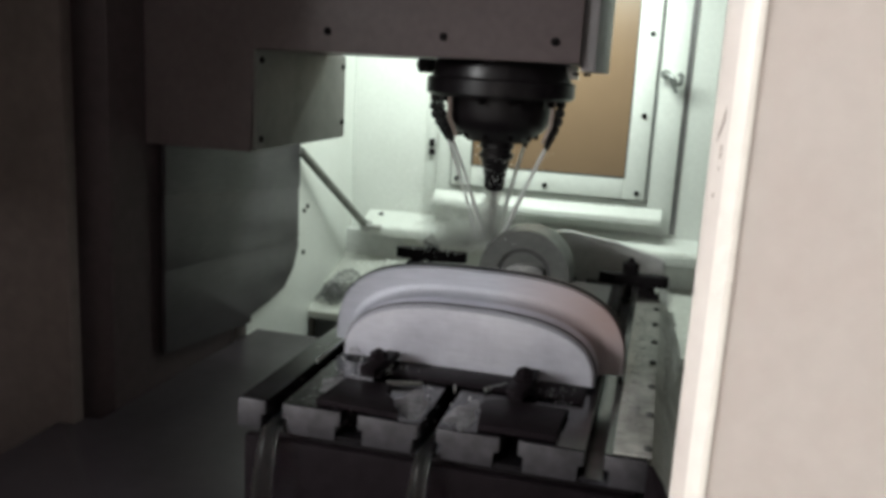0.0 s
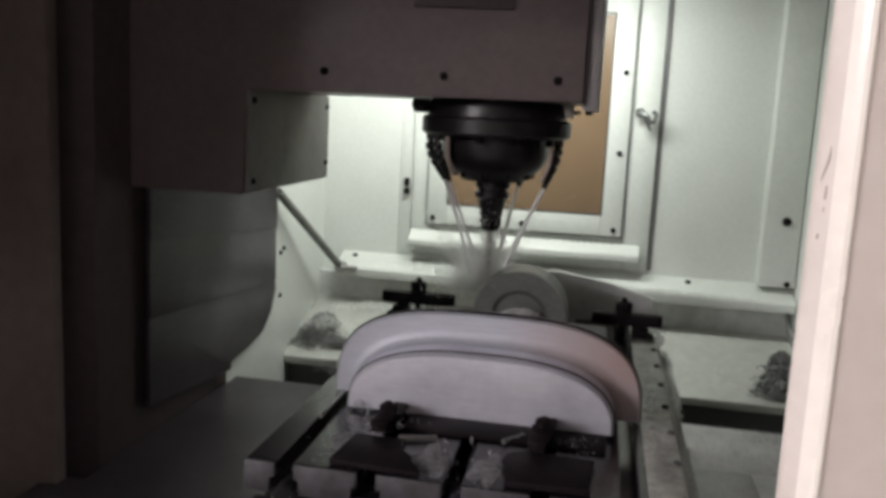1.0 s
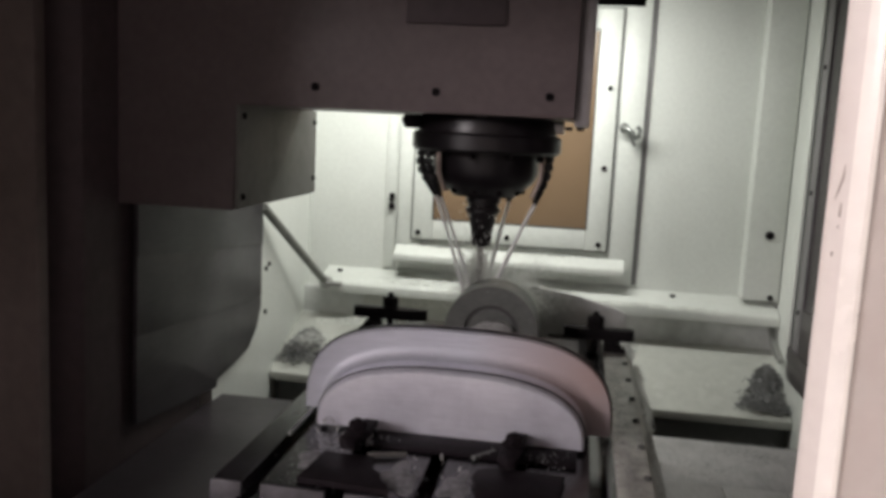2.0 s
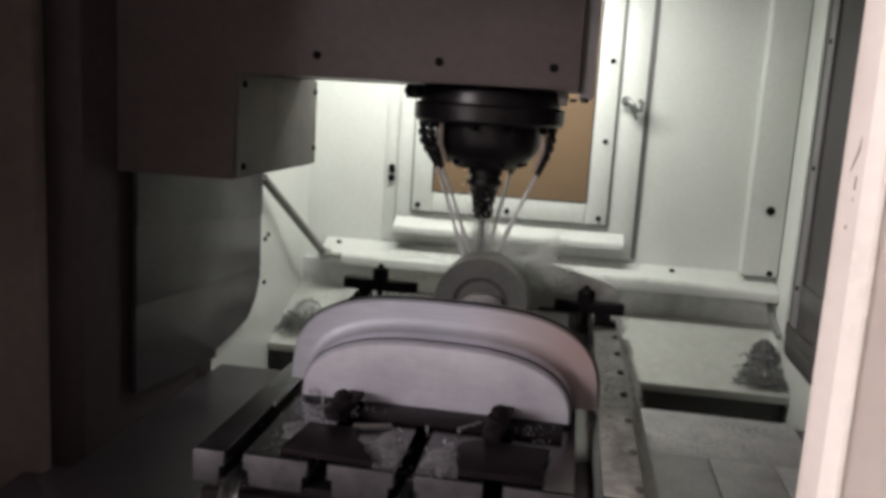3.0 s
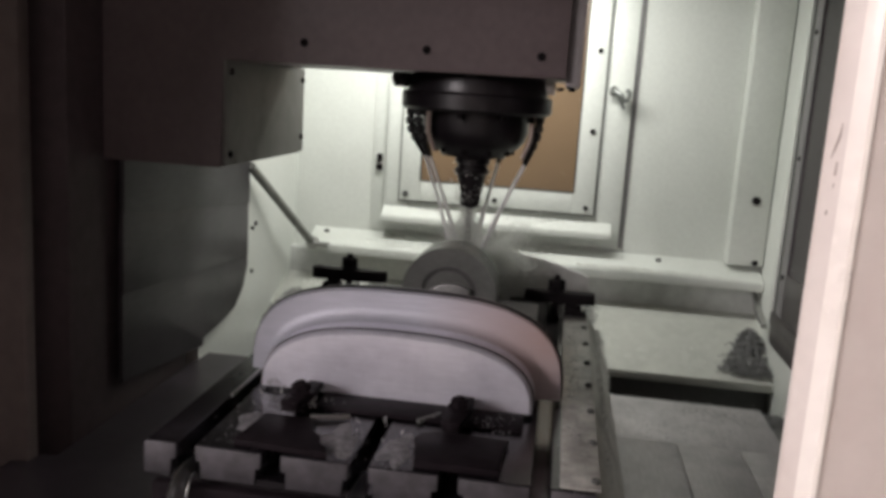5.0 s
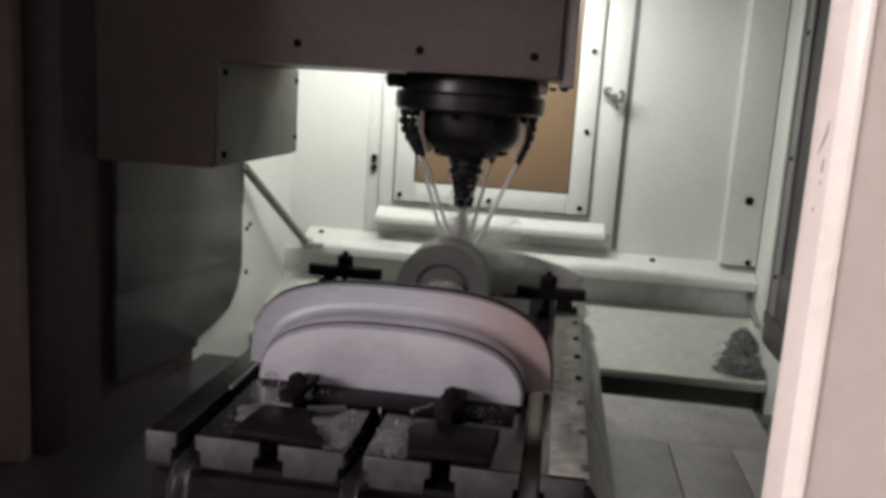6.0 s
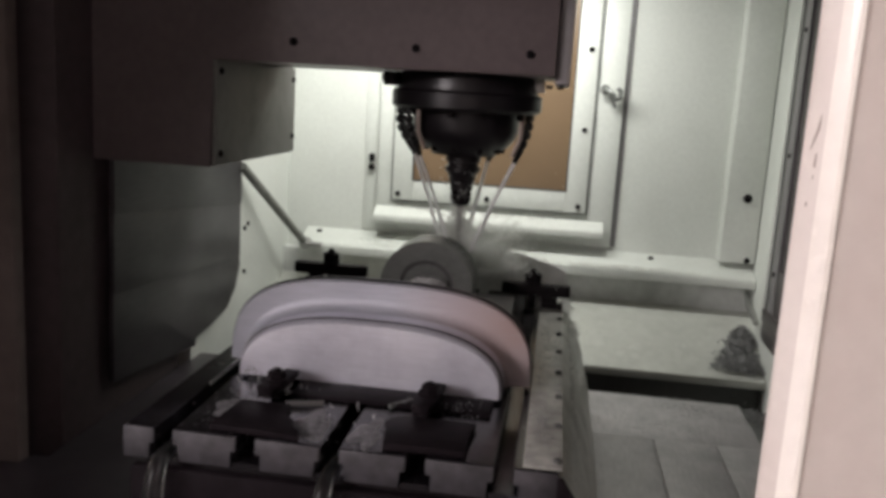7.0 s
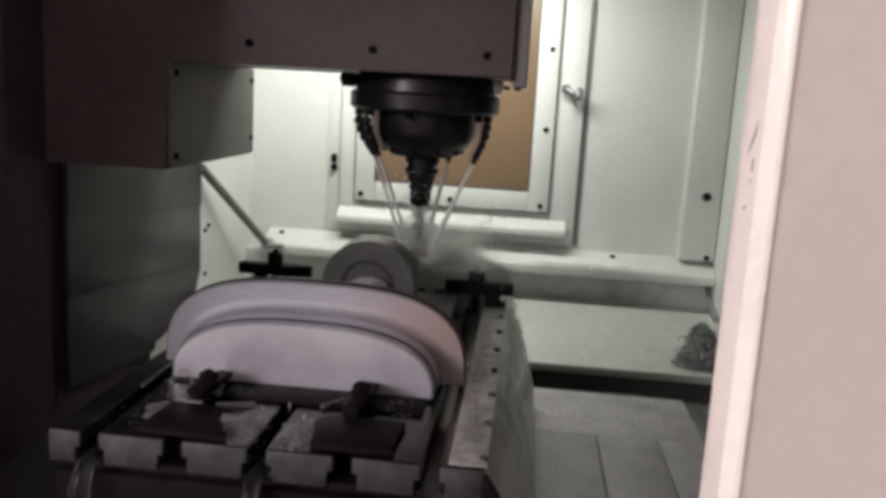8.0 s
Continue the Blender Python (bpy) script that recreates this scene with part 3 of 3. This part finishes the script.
part("end_apron", prism([(TX0 + 0.01, 0.66), (TX1 - 0.01, 0.66), (TX1 - 0.01, 0.845), (TX0 + 0.01, 0.845)], -0.006, 0.011, "y", 0.003), M_OIL, table, "dark wet apron plate")
# channel skirt beside the table
part("side_skirt", prism([(0.1875, 0.888), (0.192, 0.888), (0.205, 0.868), (0.235, 0.80), (0.262, 0.70), (0.262, 0.67), (0.255, 0.67), (0.228, 0.79), (0.1875, 0.86)], 0.0, TY1 - 0.02, "y", 0.001), M_DRAIN, table, "wet greenish drain skirt")
# added dark plate keeps the skirt's front end from showing bright
part("skirt_end", prism([(0.1865, 0.889), (0.193, 0.889), (0.206, 0.869), (0.236, 0.80), (0.263, 0.70), (0.263, 0.66), (0.1865, 0.66)], -0.006, -0.0005, "y", 0.001), M_OIL, table, "dark plate added over the skirt's bright end")
part("side_rail", box(0.1475, 0.1915, 0.004, TY1 - 0.03, TZ + 0.0005, TZ + 0.004, 0.001), M_SKIRT, table, "worn wet edge strip")
for k in range(8):
    part("plug", turned([(0.0050, 0), (0.0050, 0.0030), (0.0040, 0.0042), (0.0020, 0.0042), (0.0016, 0.0022)], (0.1855, 0.020 + 0.1065 * k, TZ + 0.0041), "z", 12), M_GASKET, table)
part("end_guard", prism([(-0.06, 0.80), (-0.06, 0.96), (-0.045, 0.985), (-0.02, 0.992), (0.0, 0.990), (0.09, 0.977), (0.17, 0.958), (0.195, 0.947), (0.20, 0.90), (0.20, 0.80)], TY1 + 0.0, TY1 + 0.02, "y", 0.004), M_GUARD, table, "grey arched end guard")

# workpiece -----------------------------------------------------------------------------
work = thing("workpiece", "milled aluminium arched mould block clamped on the table", "workpiece")
CX = -0.0735


def arch_ring(half, top, y, power, base=TZ + 0.006, n=72):
    pts = []
    for i in range(n + 1):
        a = math.pi * i / n
        c, s = math.cos(a), math.sin(a)
        x = half * math.copysign(abs(c) ** (2 / power), c)
        z = (top - base) * abs(s) ** (2 / power)
        pts.append((CX + x, y, base + z))
    return pts


def arch_block(rows):
    return add_rings(bmesh.new(), [arch_ring(*r) for r in rows])


part("front_boss", arch_block([(0.1790, 0.9832, 0.1935, 2.6), (0.1822, 0.9867, 0.1965, 2.6), (0.1832, 0.9877, 0.201, 2.6), (0.1842, 0.9887, 0.2398, 2.6)]), M_ALU, work)
# the boss runs into the flange by a wide hollow cove
cove = []
for k in range(11):
    f = math.pi / 2 * k / 10
    g = 1 - math.cos(f)
    cove.append((0.1843 + 0.0135 * g, 0.9888 + 0.0165 * g, 0.240 + 0.0172 * math.sin(f), 2.6 + 0.22 * g))
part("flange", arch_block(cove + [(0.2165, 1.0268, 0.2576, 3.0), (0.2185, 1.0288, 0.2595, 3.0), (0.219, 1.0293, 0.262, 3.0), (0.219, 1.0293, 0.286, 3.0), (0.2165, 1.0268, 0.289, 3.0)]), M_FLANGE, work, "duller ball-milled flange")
part("flange_rim", arch_block([(0.2205, 1.0312, 0.2675, 3.0), (0.2205, 1.0312, 0.2745, 3.0)]), M_IRON, work, "dark edge line of the flange")
part("boss_groove", arch_block([(0.1848, 0.9893, 0.2060, 2.6), (0.1848, 0.9893, 0.2085, 2.6)]), M_IRON, work, "dark line round the boss")
# the base is coloured far darker than the aluminium above it
part("base_block", box(-0.24, 0.10, 0.29, 0.70, TZ + 0.006, 0.925, 0.003), M_DARKCOVER, work, "dark base of the block")


def disc_ring(r0, r1, y0, y1, cz, n=40):
    bm = bmesh.new()
    out = [(r1 * math.cos(math.pi * i / n), r1 * math.sin(math.pi * i / n)) for i in range(n + 1)]
    inn = [(r0 * math.cos(math.pi * i / n), r0 * math.sin(math.pi * i / n)) for i in range(n, -1, -1)]
    pts = out + inn
    rings = [[(-0.058 + a, y, cz + b) for a, b in pts] for y in (y0, y1)]
    add_rings(bm, rings, cap=False)
    m = n + 1
    vs = list(bm.verts)
    for off in (0, len(pts)):
        for i in range(n):
            bm.faces.new((vs[off + i], vs[off + i + 1], vs[off + 2 * m - 2 - i], vs[off + 2 * m - 1 - i]))
    return bm


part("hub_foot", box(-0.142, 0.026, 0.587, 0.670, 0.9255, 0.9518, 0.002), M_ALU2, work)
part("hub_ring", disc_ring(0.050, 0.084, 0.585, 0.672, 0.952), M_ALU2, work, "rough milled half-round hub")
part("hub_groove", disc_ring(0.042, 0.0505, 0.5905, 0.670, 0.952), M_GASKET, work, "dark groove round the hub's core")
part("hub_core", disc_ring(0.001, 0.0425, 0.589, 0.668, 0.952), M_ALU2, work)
part("hub_lug", prism([(-0.098, 0.926), (-0.020, 0.926), (-0.020, 0.966), (-0.034, 0.972), (-0.050, 0.975), (-0.072, 0.972), (-0.092, 0.960)], 0.576, 0.5885, "y", 0.003), M_HUB, work, "bright scored lug")


# clamps -----------------------------------------------------------------------------------
def step_clamp(label, x, y, reach, turn, height=0.03, rise=0.048, thick=0.016, group="clamps"):
    """A strap clamp on its stud; the strap points along local x."""
    c = thing("strap_clamp", label, "clamp", group=group)
    m = Matrix.Translation((x, y, TZ)) @ Matrix.Rotation(radians(turn), 4, "Z")
    h, under = height, [c]

    def put(name, bm, mat, lab=""):
        bmesh.ops.transform(bm, matrix=m, verts=bm.verts)
        return part(name, bm, mat, under[0], lab)

    put("strap", prism([(-0.066, -0.015), (-0.074, -0.008), (-0.074, 0.008), (-0.066, 0.015), (0.03, 0.018), (reach, 0.009), (reach, -0.009), (0.03, -0.016)], h - thick + 0.016, h + 0.016, "z", 0.002), M_IRON)
    put("stud", turned([(0.006, 0.0), (0.006, h + rise), (0.004, h + rise + 0.003)], n=12), M_IRON)
    under[0] = c.children[1]
    put("nut", turned([(0.0145, h + 0.0205), (0.0160, h + 0.022), (0.0160, h + 0.036), (0.0130, h + 0.039)], n=6), M_IRON)
    put("washer", turned([(0.0165, h + 0.0165), (0.0165, h + 0.020)], n=20), M_IRON)
    under[0] = c
    for k in range(3):
        put("step_block", box(-0.060 + 0.010 * k, -0.018, -0.015, 0.015, 0.0005 + h / 3 * k, h / 3 * (k + 1) - 0.0005, 0.001), M_IRON)
    return c


clamps = [
    step_clamp("black strap clamp gripping the far side of the block", -0.277, 0.75, 0.075, 0, 0.037, 0.044, 0.021),
    step_clamp("black strap clamp with a broad wing by the hub", 0.130, 0.75, 0.060, 180, 0.032, 0.044, 0.021),
]


def low_clamp(label, x, y, turn, back, fore):
    """A low worn strap under a hexagon nut; the strap points along local x."""
    c = thing("strap_clamp", label, "clamp", group="clamps")
    m = Matrix.Translation((x, y, TZ)) @ Matrix.Rotation(radians(turn), 4, "Z")

    def put(name, bm, under):
        bmesh.ops.transform(bm, matrix=m, verts=bm.verts)
        return part(name, bm, M_OIL, under)

    put("strap", prism([(-back, -0.012), (-back - 0.005, 0), (-back, 0.012), (0.0, 0.0155), (fore, 0.010), (fore, -0.010), (0.0, -0.0155)], 0.0145, 0.024, "z", 0.0025), c)
    put("heel_block", box(-back, -back + 0.018, -0.010, 0.010, 0.0095, 0.0143, 0.001), c)
    stud = put("stud", turned([(0.006, 0.0), (0.006, 0.0385), (0.0045, 0.040)], n=12), c)
    put("nut", turned([(0.0105, 0.0265), (0.0122, 0.028), (0.0122, 0.0355), (0.010, 0.037)], n=6), stud)
    put("washer", turned([(0.0155, 0.0242), (0.0155, 0.0264)], n=20), stud)
    return c


clamps += [low_clamp("oily black strap clamp holding the block's foot", -0.182, 0.135, 82, 0.034, 0.050),
           low_clamp("oily black strap clamp with loose swarf on it", 0.020, 0.142, 84, 0.046, 0.048)]


def riser(label, x0, x1, y0, y1, h, mat):
    r = thing("packing_block", label, "packing block")
    part("block", box(x0, x1, y0, y1, TZ + 0.0005, TZ + h, 0.002), mat, r)
    return r


def packing_plate(label, outline, h):
    r = thing("packing_block", label, "packing block")
    part("block", prism(outline, TZ + 0.0005, TZ + h, "z", 0.0015), M_OIL, r)
    return r


def loose_bar(label, p, q, r, mat):
    b = thing("steel_bar", label, "bar")
    part("bar", tube([(p[0], p[1], TZ + r + 0.0006), (q[0], q[1], TZ + r + 0.0006)], r, 6), mat, b)
    return b


risers = [
    packing_plate("oily black packing plate beside the clamp", [(-0.222, 0.010), (-0.110, 0.003), (-0.116, 0.020), (-0.128, 0.030), (-0.130, 0.048), (-0.146, 0.062), (-0.150, 0.098), (-0.214, 0.098), (-0.218, 0.050)], 0.008),
    packing_plate("oily black packing plate under the clamp", [(-0.014, 0.008), (0.082, 0.010), (0.080, 0.060), (0.086, 0.098), (0.0, 0.102), (-0.020, 0.090), (-0.024, 0.068), (-0.016, 0.044)], 0.009),
    loose_bar("bright flat steel bar lying on the table", (-0.160, 0.106), (-0.114, 0.121), 0.0036, M_CHROME),
    loose_bar("dull scrap bar leaning by the clamp", (-0.030, 0.135), (-0.006, 0.165), 0.0034, M_ALU2),
    riser("bright ground rod lying along the T-slot", -0.281, -0.276, 0.150, 0.30, 0.006, M_CHROME),
    # black bar added to draw the dark shade along the block's foot
    riser("flat black bar put in for the shade before the block", -0.165, 0.10, 0.140, 0.192, 0.0062, M_OIL),
]


# swarf ---------------------------------------------------------------------------------------
def chips(name, label, spots, count, size, seed, mat=None, lift=0.0):
    rnd = random.Random(seed)
    verts, faces = [], []
    for k in range(count):
        x, y, z, sx, sy, sz = spots[rnd.randrange(len(spots))]
        u, v = rnd.gauss(0, 0.45), rnd.gauss(0, 0.45)
        fall = max(0.0, 1 - (u * u + v * v))
        c = Vector((x + u * sx, y + v * sy, z + sz * fall * rnd.random() + lift))
        e = Euler((rnd.uniform(0, 6.28), rnd.uniform(0, 6.28), rnd.uniform(0, 6.28))).to_matrix()
        r, w, n = size * rnd.uniform(0.4, 1.0), size * rnd.uniform(0.25, 0.5), 4
        span, base = rnd.uniform(1.5, 4.5), len(verts)
        for i in range(n + 1):
            a = span * i / n
            for s in (-1, 1):
                verts.append(c + e @ Vector((r * math.cos(a), r * math.sin(a), s * w * 0.5 + 0.15 * r * i)))
        for i in range(n):
            faces.append((base + 2 * i, base + 2 * i + 1, base + 2 * i + 3, base + 2 * i + 2))
    me = bpy.data.meshes.new(name)
    me.from_pydata(verts, [], faces)
    me.materials.append(mat or M_CHIP)
    return tagged(new(name, me), label, "swarf", kind="stuff")


table_chips = chips("swarf", "bright aluminium swarf scattered on the wet table",
                    [(-0.105, 0.055, TZ + 0.001, 0.028, 0.05, 0.003), (-0.105, 0.05, TZ + 0.001, 0.025, 0.05, 0.003), (-0.035, 0.045, TZ + 0.001, 0.016, 0.05, 0.003), (-0.22, 0.10, TZ + 0.001, 0.04, 0.09, 0.003), (-0.235, 0.185, TZ + 0.002, 0.02, 0.012, 0.02),
                     (-0.19, 0.14, TZ + 0.001, 0.03, 0.04, 0.012), (0.16, 0.2, TZ + 0.005, 0.01, 0.2, 0.004), (0.06, 0.15, TZ + 0.001, 0.03, 0.03, 0.012),
                     (-0.02, 0.72, 0.946, 0.12, 0.05, 0.01)], 700, 0.0024, 5, M_PASTE)


table_curls = chips("swarf_curl", "long bright curls of swarf caught round the clamps",
                    [(-0.17, 0.14, TZ + 0.006, 0.06, 0.03, 0.02), (0.05, 0.14, TZ + 0.012, 0.06, 0.03, 0.02), (-0.06, 0.10, TZ + 0.004, 0.09, 0.06, 0.006), (-0.235, 0.15, TZ + 0.004, 0.03, 0.08, 0.008)], 34, 0.0055, 41)
edge_foam = chips("coolant_foam", "thin white coolant foam running along the table's edge",
                  [(0.168, 0.12, TZ + 0.005, 0.018, 0.13, 0.001), (0.165, 0.45, TZ + 0.005, 0.018, 0.3, 0.001), (0.208, 0.35, 0.868, 0.006, 0.3, 0.002), (0.20, 0.80, 0.90, 0.02, 0.08, 0.03)], 700, 0.0022, 43, M_CHIP)


corner_foam = chips("coolant_foam", "white coolant foam spilling over the table's far corner",
                    [(0.200, 0.80, 0.884, 0.014, 0.07, 0.014), (0.214, 0.72, 0.855, 0.012, 0.10, 0.012), (0.226, 0.62, 0.830, 0.008, 0.12, 0.008), (0.175, 0.82, 0.899, 0.02, 0.03, 0.006)], 2600, 0.0030, 61, M_MIST)


def smear(label, x, y, rx, ry, seed):
    """A flat uneven patch of wet swarf lying on the table."""
    rnd, n = random.Random(seed), 40
    rim = [1 + 0.22 * math.sin(3 * a + seed) + 0.14 * math.sin(5 * a + 2 * seed) + rnd.uniform(-0.05, 0.05) for a in [2 * math.pi * i / n for i in range(n)]]
    rings = []
    for f, h in ((1.0, 0.0003), (0.9, 0.0007), (0.55, 0.0011), (0.15, 0.0012)):
        rings.append([(x + rx * f * rim[i] * math.cos(2 * math.pi * i / n), y + ry * f * rim[i] * math.sin(2 * math.pi * i / n),
                       TZ + h + rnd.uniform(0, 0.0004)) for i in range(n)])
    return tagged(mesh_object("swarf_patch", add_rings(bmesh.new(), rings), M_PASTE), label, "swarf", "swarf patches")


# the two pale patches also put the coolant's reflections into their colour
smears = [smear("pale wet patch of fine swarf and coolant reflections on the table", -0.112, 0.052, 0.024, 0.045, 3), smear("pale wet patch of fine swarf and coolant reflections beside a slot", -0.040, 0.048, 0.017, 0.042, 4),
          smear("small dull swarf patch near the block", -0.228, 0.085, 0.014, 0.03, 6)]
chips("swarf_heap", "wet heap of grey aluminium swarf on the chute", [(0.505, 2.225, 0.643, 0.045, 0.04, 0.030), (0.53, 2.27, 0.662, 0.045, 0.05, 0.040), (0.545, 2.32, 0.680, 0.04, 0.045, 0.045), (0.545, 2.21, 0.64, 0.04, 0.03, 0.035)], 4400, 0.007, 7)
chips("swarf_heap", "glistening swarf heap in the chute's corner", [(-0.72, 2.30, 0.672, 0.055, 0.07, 0.05), (-0.74, 2.24, 0.65, 0.045, 0.05, 0.05), (-0.66, 2.24, 0.655, 0.05, 0.04, 0.012)], 2200, 0.007, 8)
chips("swarf", "fine swarf along the trough's edge", [(0.40, 1.875, 0.641, 0.16, 0.012, 0.008), (0.50, 1.84, 0.641, 0.07, 0.05, 0.008), (-0.6, 2.16, 0.60, 0.1, 0.04, 0.03)], 1200, 0.005, 9)

chips("coolant_foam", "grey-white coolant foam clinging to sill and chute", [(-0.45, 2.43, 0.845, 0.16, 0.03, 0.012), (-0.60, 2.40, 0.722, 0.10, 0.05, 0.02), (-0.30, 2.455, 0.78, 0.2, 0.006, 0.05),
      (-0.35, 2.40, 0.715, 0.22, 0.06, 0.015), (-0.70, 2.27, 0.690, 0.06, 0.05, 0.03), (0.25, 2.40, 0.845, 0.25, 0.012, 0.004)], 2600, 0.0045, 12, M_FOAM)

chips("ledge_grime", "dark wet grime along the drip ledge and sill", [(-0.36, 2.452, 0.9615, 0.12, 0.008, 0.001), (-0.1, 2.452, 0.9615, 0.2, 0.006, 0.001), (-0.45, 2.44, 0.857, 0.18, 0.03, 0.001), (-0.48, 2.47, 0.868, 0.03, 0.01, 0.003)], 420, 0.0035, 51, M_SKIRT)

# way covers beside the table, sliding with the saddle ---------------------------------------
covers = thing("way_cover", "wet grey telescopic way cover plates beside the table", "way cover")
SC = 0.085
part("far_plate", box(0.165 + SC, 0.60, 1.612, 1.87, 0.648, 0.657, 0.002), M_COVER, covers)
for a, b in ((0.19, 0.320), (0.322, 0.44), (0.442, 0.533)):
    part("near_plate", box(a + SC - 0.02, b + SC - 0.02, 0.75, 1.610, 0.652, 0.662, 0.002), M_COVER, covers)
part("saddle_body", box(-0.40 + SC, 0.20 + SC, 0.95, 1.75, 0.40, 0.622, 0.005), M_IRON, covers, "dark saddle casting")
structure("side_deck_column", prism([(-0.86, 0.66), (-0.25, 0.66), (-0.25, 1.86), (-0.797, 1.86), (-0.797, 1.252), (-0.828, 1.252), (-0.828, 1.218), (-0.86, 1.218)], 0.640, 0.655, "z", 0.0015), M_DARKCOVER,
          "dark deck sheet beside the column, shade put into its colour", "deck")
bed = thing("machine_bed", "dark iron machine bed under the saddle", "machine bed")
part("bed_casting", box(-0.78, 0.42, 0.70, 2.0, 0.0, 0.398, 0.01), M_IRON, bed)

cover_chips = chips("swarf", "grey swarf grit along the way cover's edge", [(0.45, 1.862, 0.658, 0.16, 0.008, 0.006), (0.50, 1.80, 0.6575, 0.12, 0.05, 0.003), (0.38, 1.70, 0.6575, 0.14, 0.08, 0.002)], 900, 0.002, 14)

# coolant -------------------------------------------------------------------------------------
streams = []
for k, tip in enumerate(TIPS):
    s = thing("coolant_stream", "thin white jet of coolant from the hose", "coolant", (SX, SY, 0), "coolant jets")
    end = TARGET + Vector(((-0.025, -0.010, 0.023, 0.010)[k], -0.008 if k < 3 else 0.008, -0.02))
    pts, rad = [], []
    for i in range(15):
        f = i / 14
        p = tip.lerp(end, f)
        p.z += 0.018 * (f - f * f) * 4 * 0.35
        pts.append(p)
        rad.append((0.0028 if k < 2 else 0.0032) + 0.0014 * f + 0.0005 * math.sin(9 * f + k))
    part("jet", tube(pts, rad, 8), M_COOLANT, s)
    streams.append(s)


def drops(name, label, count, seed, spread, size, at, up=0.03):
    rnd = random.Random(seed)
    verts, faces = [], []
    for k in range(count):
        a, r = rnd.uniform(0, 6.283), abs(rnd.gauss(0, 0.5)) * spread
        c = Vector(at) + Vector((r * math.cos(a), r * math.sin(a), rnd.uniform(-0.012, 1) ** 2 * up * (0.3 + r / spread)))
        q, base = size * rnd.uniform(0.3, 1.0), len(verts)
        d = Vector((math.cos(a), math.sin(a), rnd.uniform(-0.3, 1))).normalized()
        long = q * rnd.uniform(1.0, 3.5)
        u = d.orthogonal().normalized()
        w = d.cross(u)
        verts += [c + d * long, c - d * long, c + u * q, c + w * q, c - u * q, c - w * q]
        for i in range(4):
            j = (i + 1) % 4
            faces += [(base, base + 2 + i, base + 2 + j), (base + 1, base + 2 + j, base + 2 + i)]
    me = bpy.data.meshes.new(name)
    me.from_pydata(verts, [], faces)
    me.materials.append(M_MIST)
    ob = tagged(new(name, me), label, "coolant", kind="stuff")
    ob.location = (SX, SY, 0)
    return ob


splashes = [drops("coolant_splash", "fine white coolant spray bursting round the cutter", 800, 20 + i, 0.075, 0.0012, (0, 0, 1.000), 0.06) for i in range(3)]
spray = drops("coolant_spray", "wide mist of coolant drops behind the block", 20000, 31, 0.10, 0.0012, (0.0, 0.085, 0.968), 0.10)
burst = drops("coolant_burst", "white foaming coolant where the jets meet the cutter", 4200, 37, 0.030, 0.0016, (0, 0, 1.000), 0.13)

drips = []
for s, r in ((SLOTS[0] + 0.004, 0.012), (SLOTS[2] + 0.002, 0.011)):
    d = thing("coolant_drip", "clear coolant pouring out of the T-slot's end", "coolant", group="coolant drips")
    pts = [(s, 0.03, TZ - 0.029), (s, 0.0, TZ - 0.028), (s - 0.001, -0.016, TZ - 0.033), (s - 0.002, -0.026, TZ - 0.05), (s - 0.003, -0.032, TZ - 0.08), (s - 0.004, -0.036, TZ - 0.12), (s - 0.004, -0.039, TZ - 0.23)]
    part("stream", tube(pts, [r * 0.6, r * 0.7, r * 0.8, r * 0.9, r, r, r * 0.7], 10), M_WATER, d)
    drips.append(d)


# what moves ------------------------------------------------------------------------------------
TABLE_WAY = [(0, -0.026, 0.922), (0.5, -0.023, 0.908), (1, -0.032, 0.900), (1.2, -0.039, 0.899), (2.3, -0.078, 0.891), (2.5, -0.084, 0.892), (3, -0.086, 0.884), (3.5, -0.085, 0.864), (4, -0.091, 0.852),
             (4.5, -0.107, 0.846), (4.7, -0.112, 0.849), (5.8, -0.121, 0.884), (6, -0.121, 0.886), (6.5, -0.129, 0.897), (7, -0.146, 0.891), (7.5, -0.163, 0.892), (8, -0.180, 0.895)]


def motions():
    for ob in [table, work, table_chips, table_curls, edge_foam, corner_foam] + smears + clamps + risers + drips:
        walk(ob, [(t, pose(x, y, 0)) for t, x, y in TABLE_WAY])
    for ob in (covers, cover_chips):
        walk(ob, [(t, pose(x, 0, 0)) for t, x, y in TABLE_WAY])
    walk(tool, [(k / 10, pose(SX, SY, 0, 0, 0, (k * 77) % 360)) for k in range(81)])
    for i, ob in enumerate(streams):
        walk(ob, [(k / 5, pose(SX, SY, 0.0015 * math.sin(k * 2.1 + i), 0, 0, 0.9 * math.sin(k * 1.7 + 2 * i))) for k in range(41)])
    for i, ob in enumerate(splashes):
        walk(ob, [(k / 10, pose(SX, SY, 0.004 * math.sin(k * 2.3 + 2.1 * i), 0, 0, 35 * math.sin(k * 1.3 + 2 * i))) for k in range(81)])
    walk(burst, [(k / 5, pose(SX, SY, 0.003 * math.sin(k * 2.4), 0, 0, 40 * math.sin(k * 0.9))) for k in range(41)])
    walk(spray, [(k / 5, pose(SX + max(-0.07, min(0.06, -0.07 + 0.012 * (k - 3))), SY, 0.005 * math.sin(k * 1.9), 0, 0, 20 * math.sin(k * 1.1))) for k in range(41)])


motions()
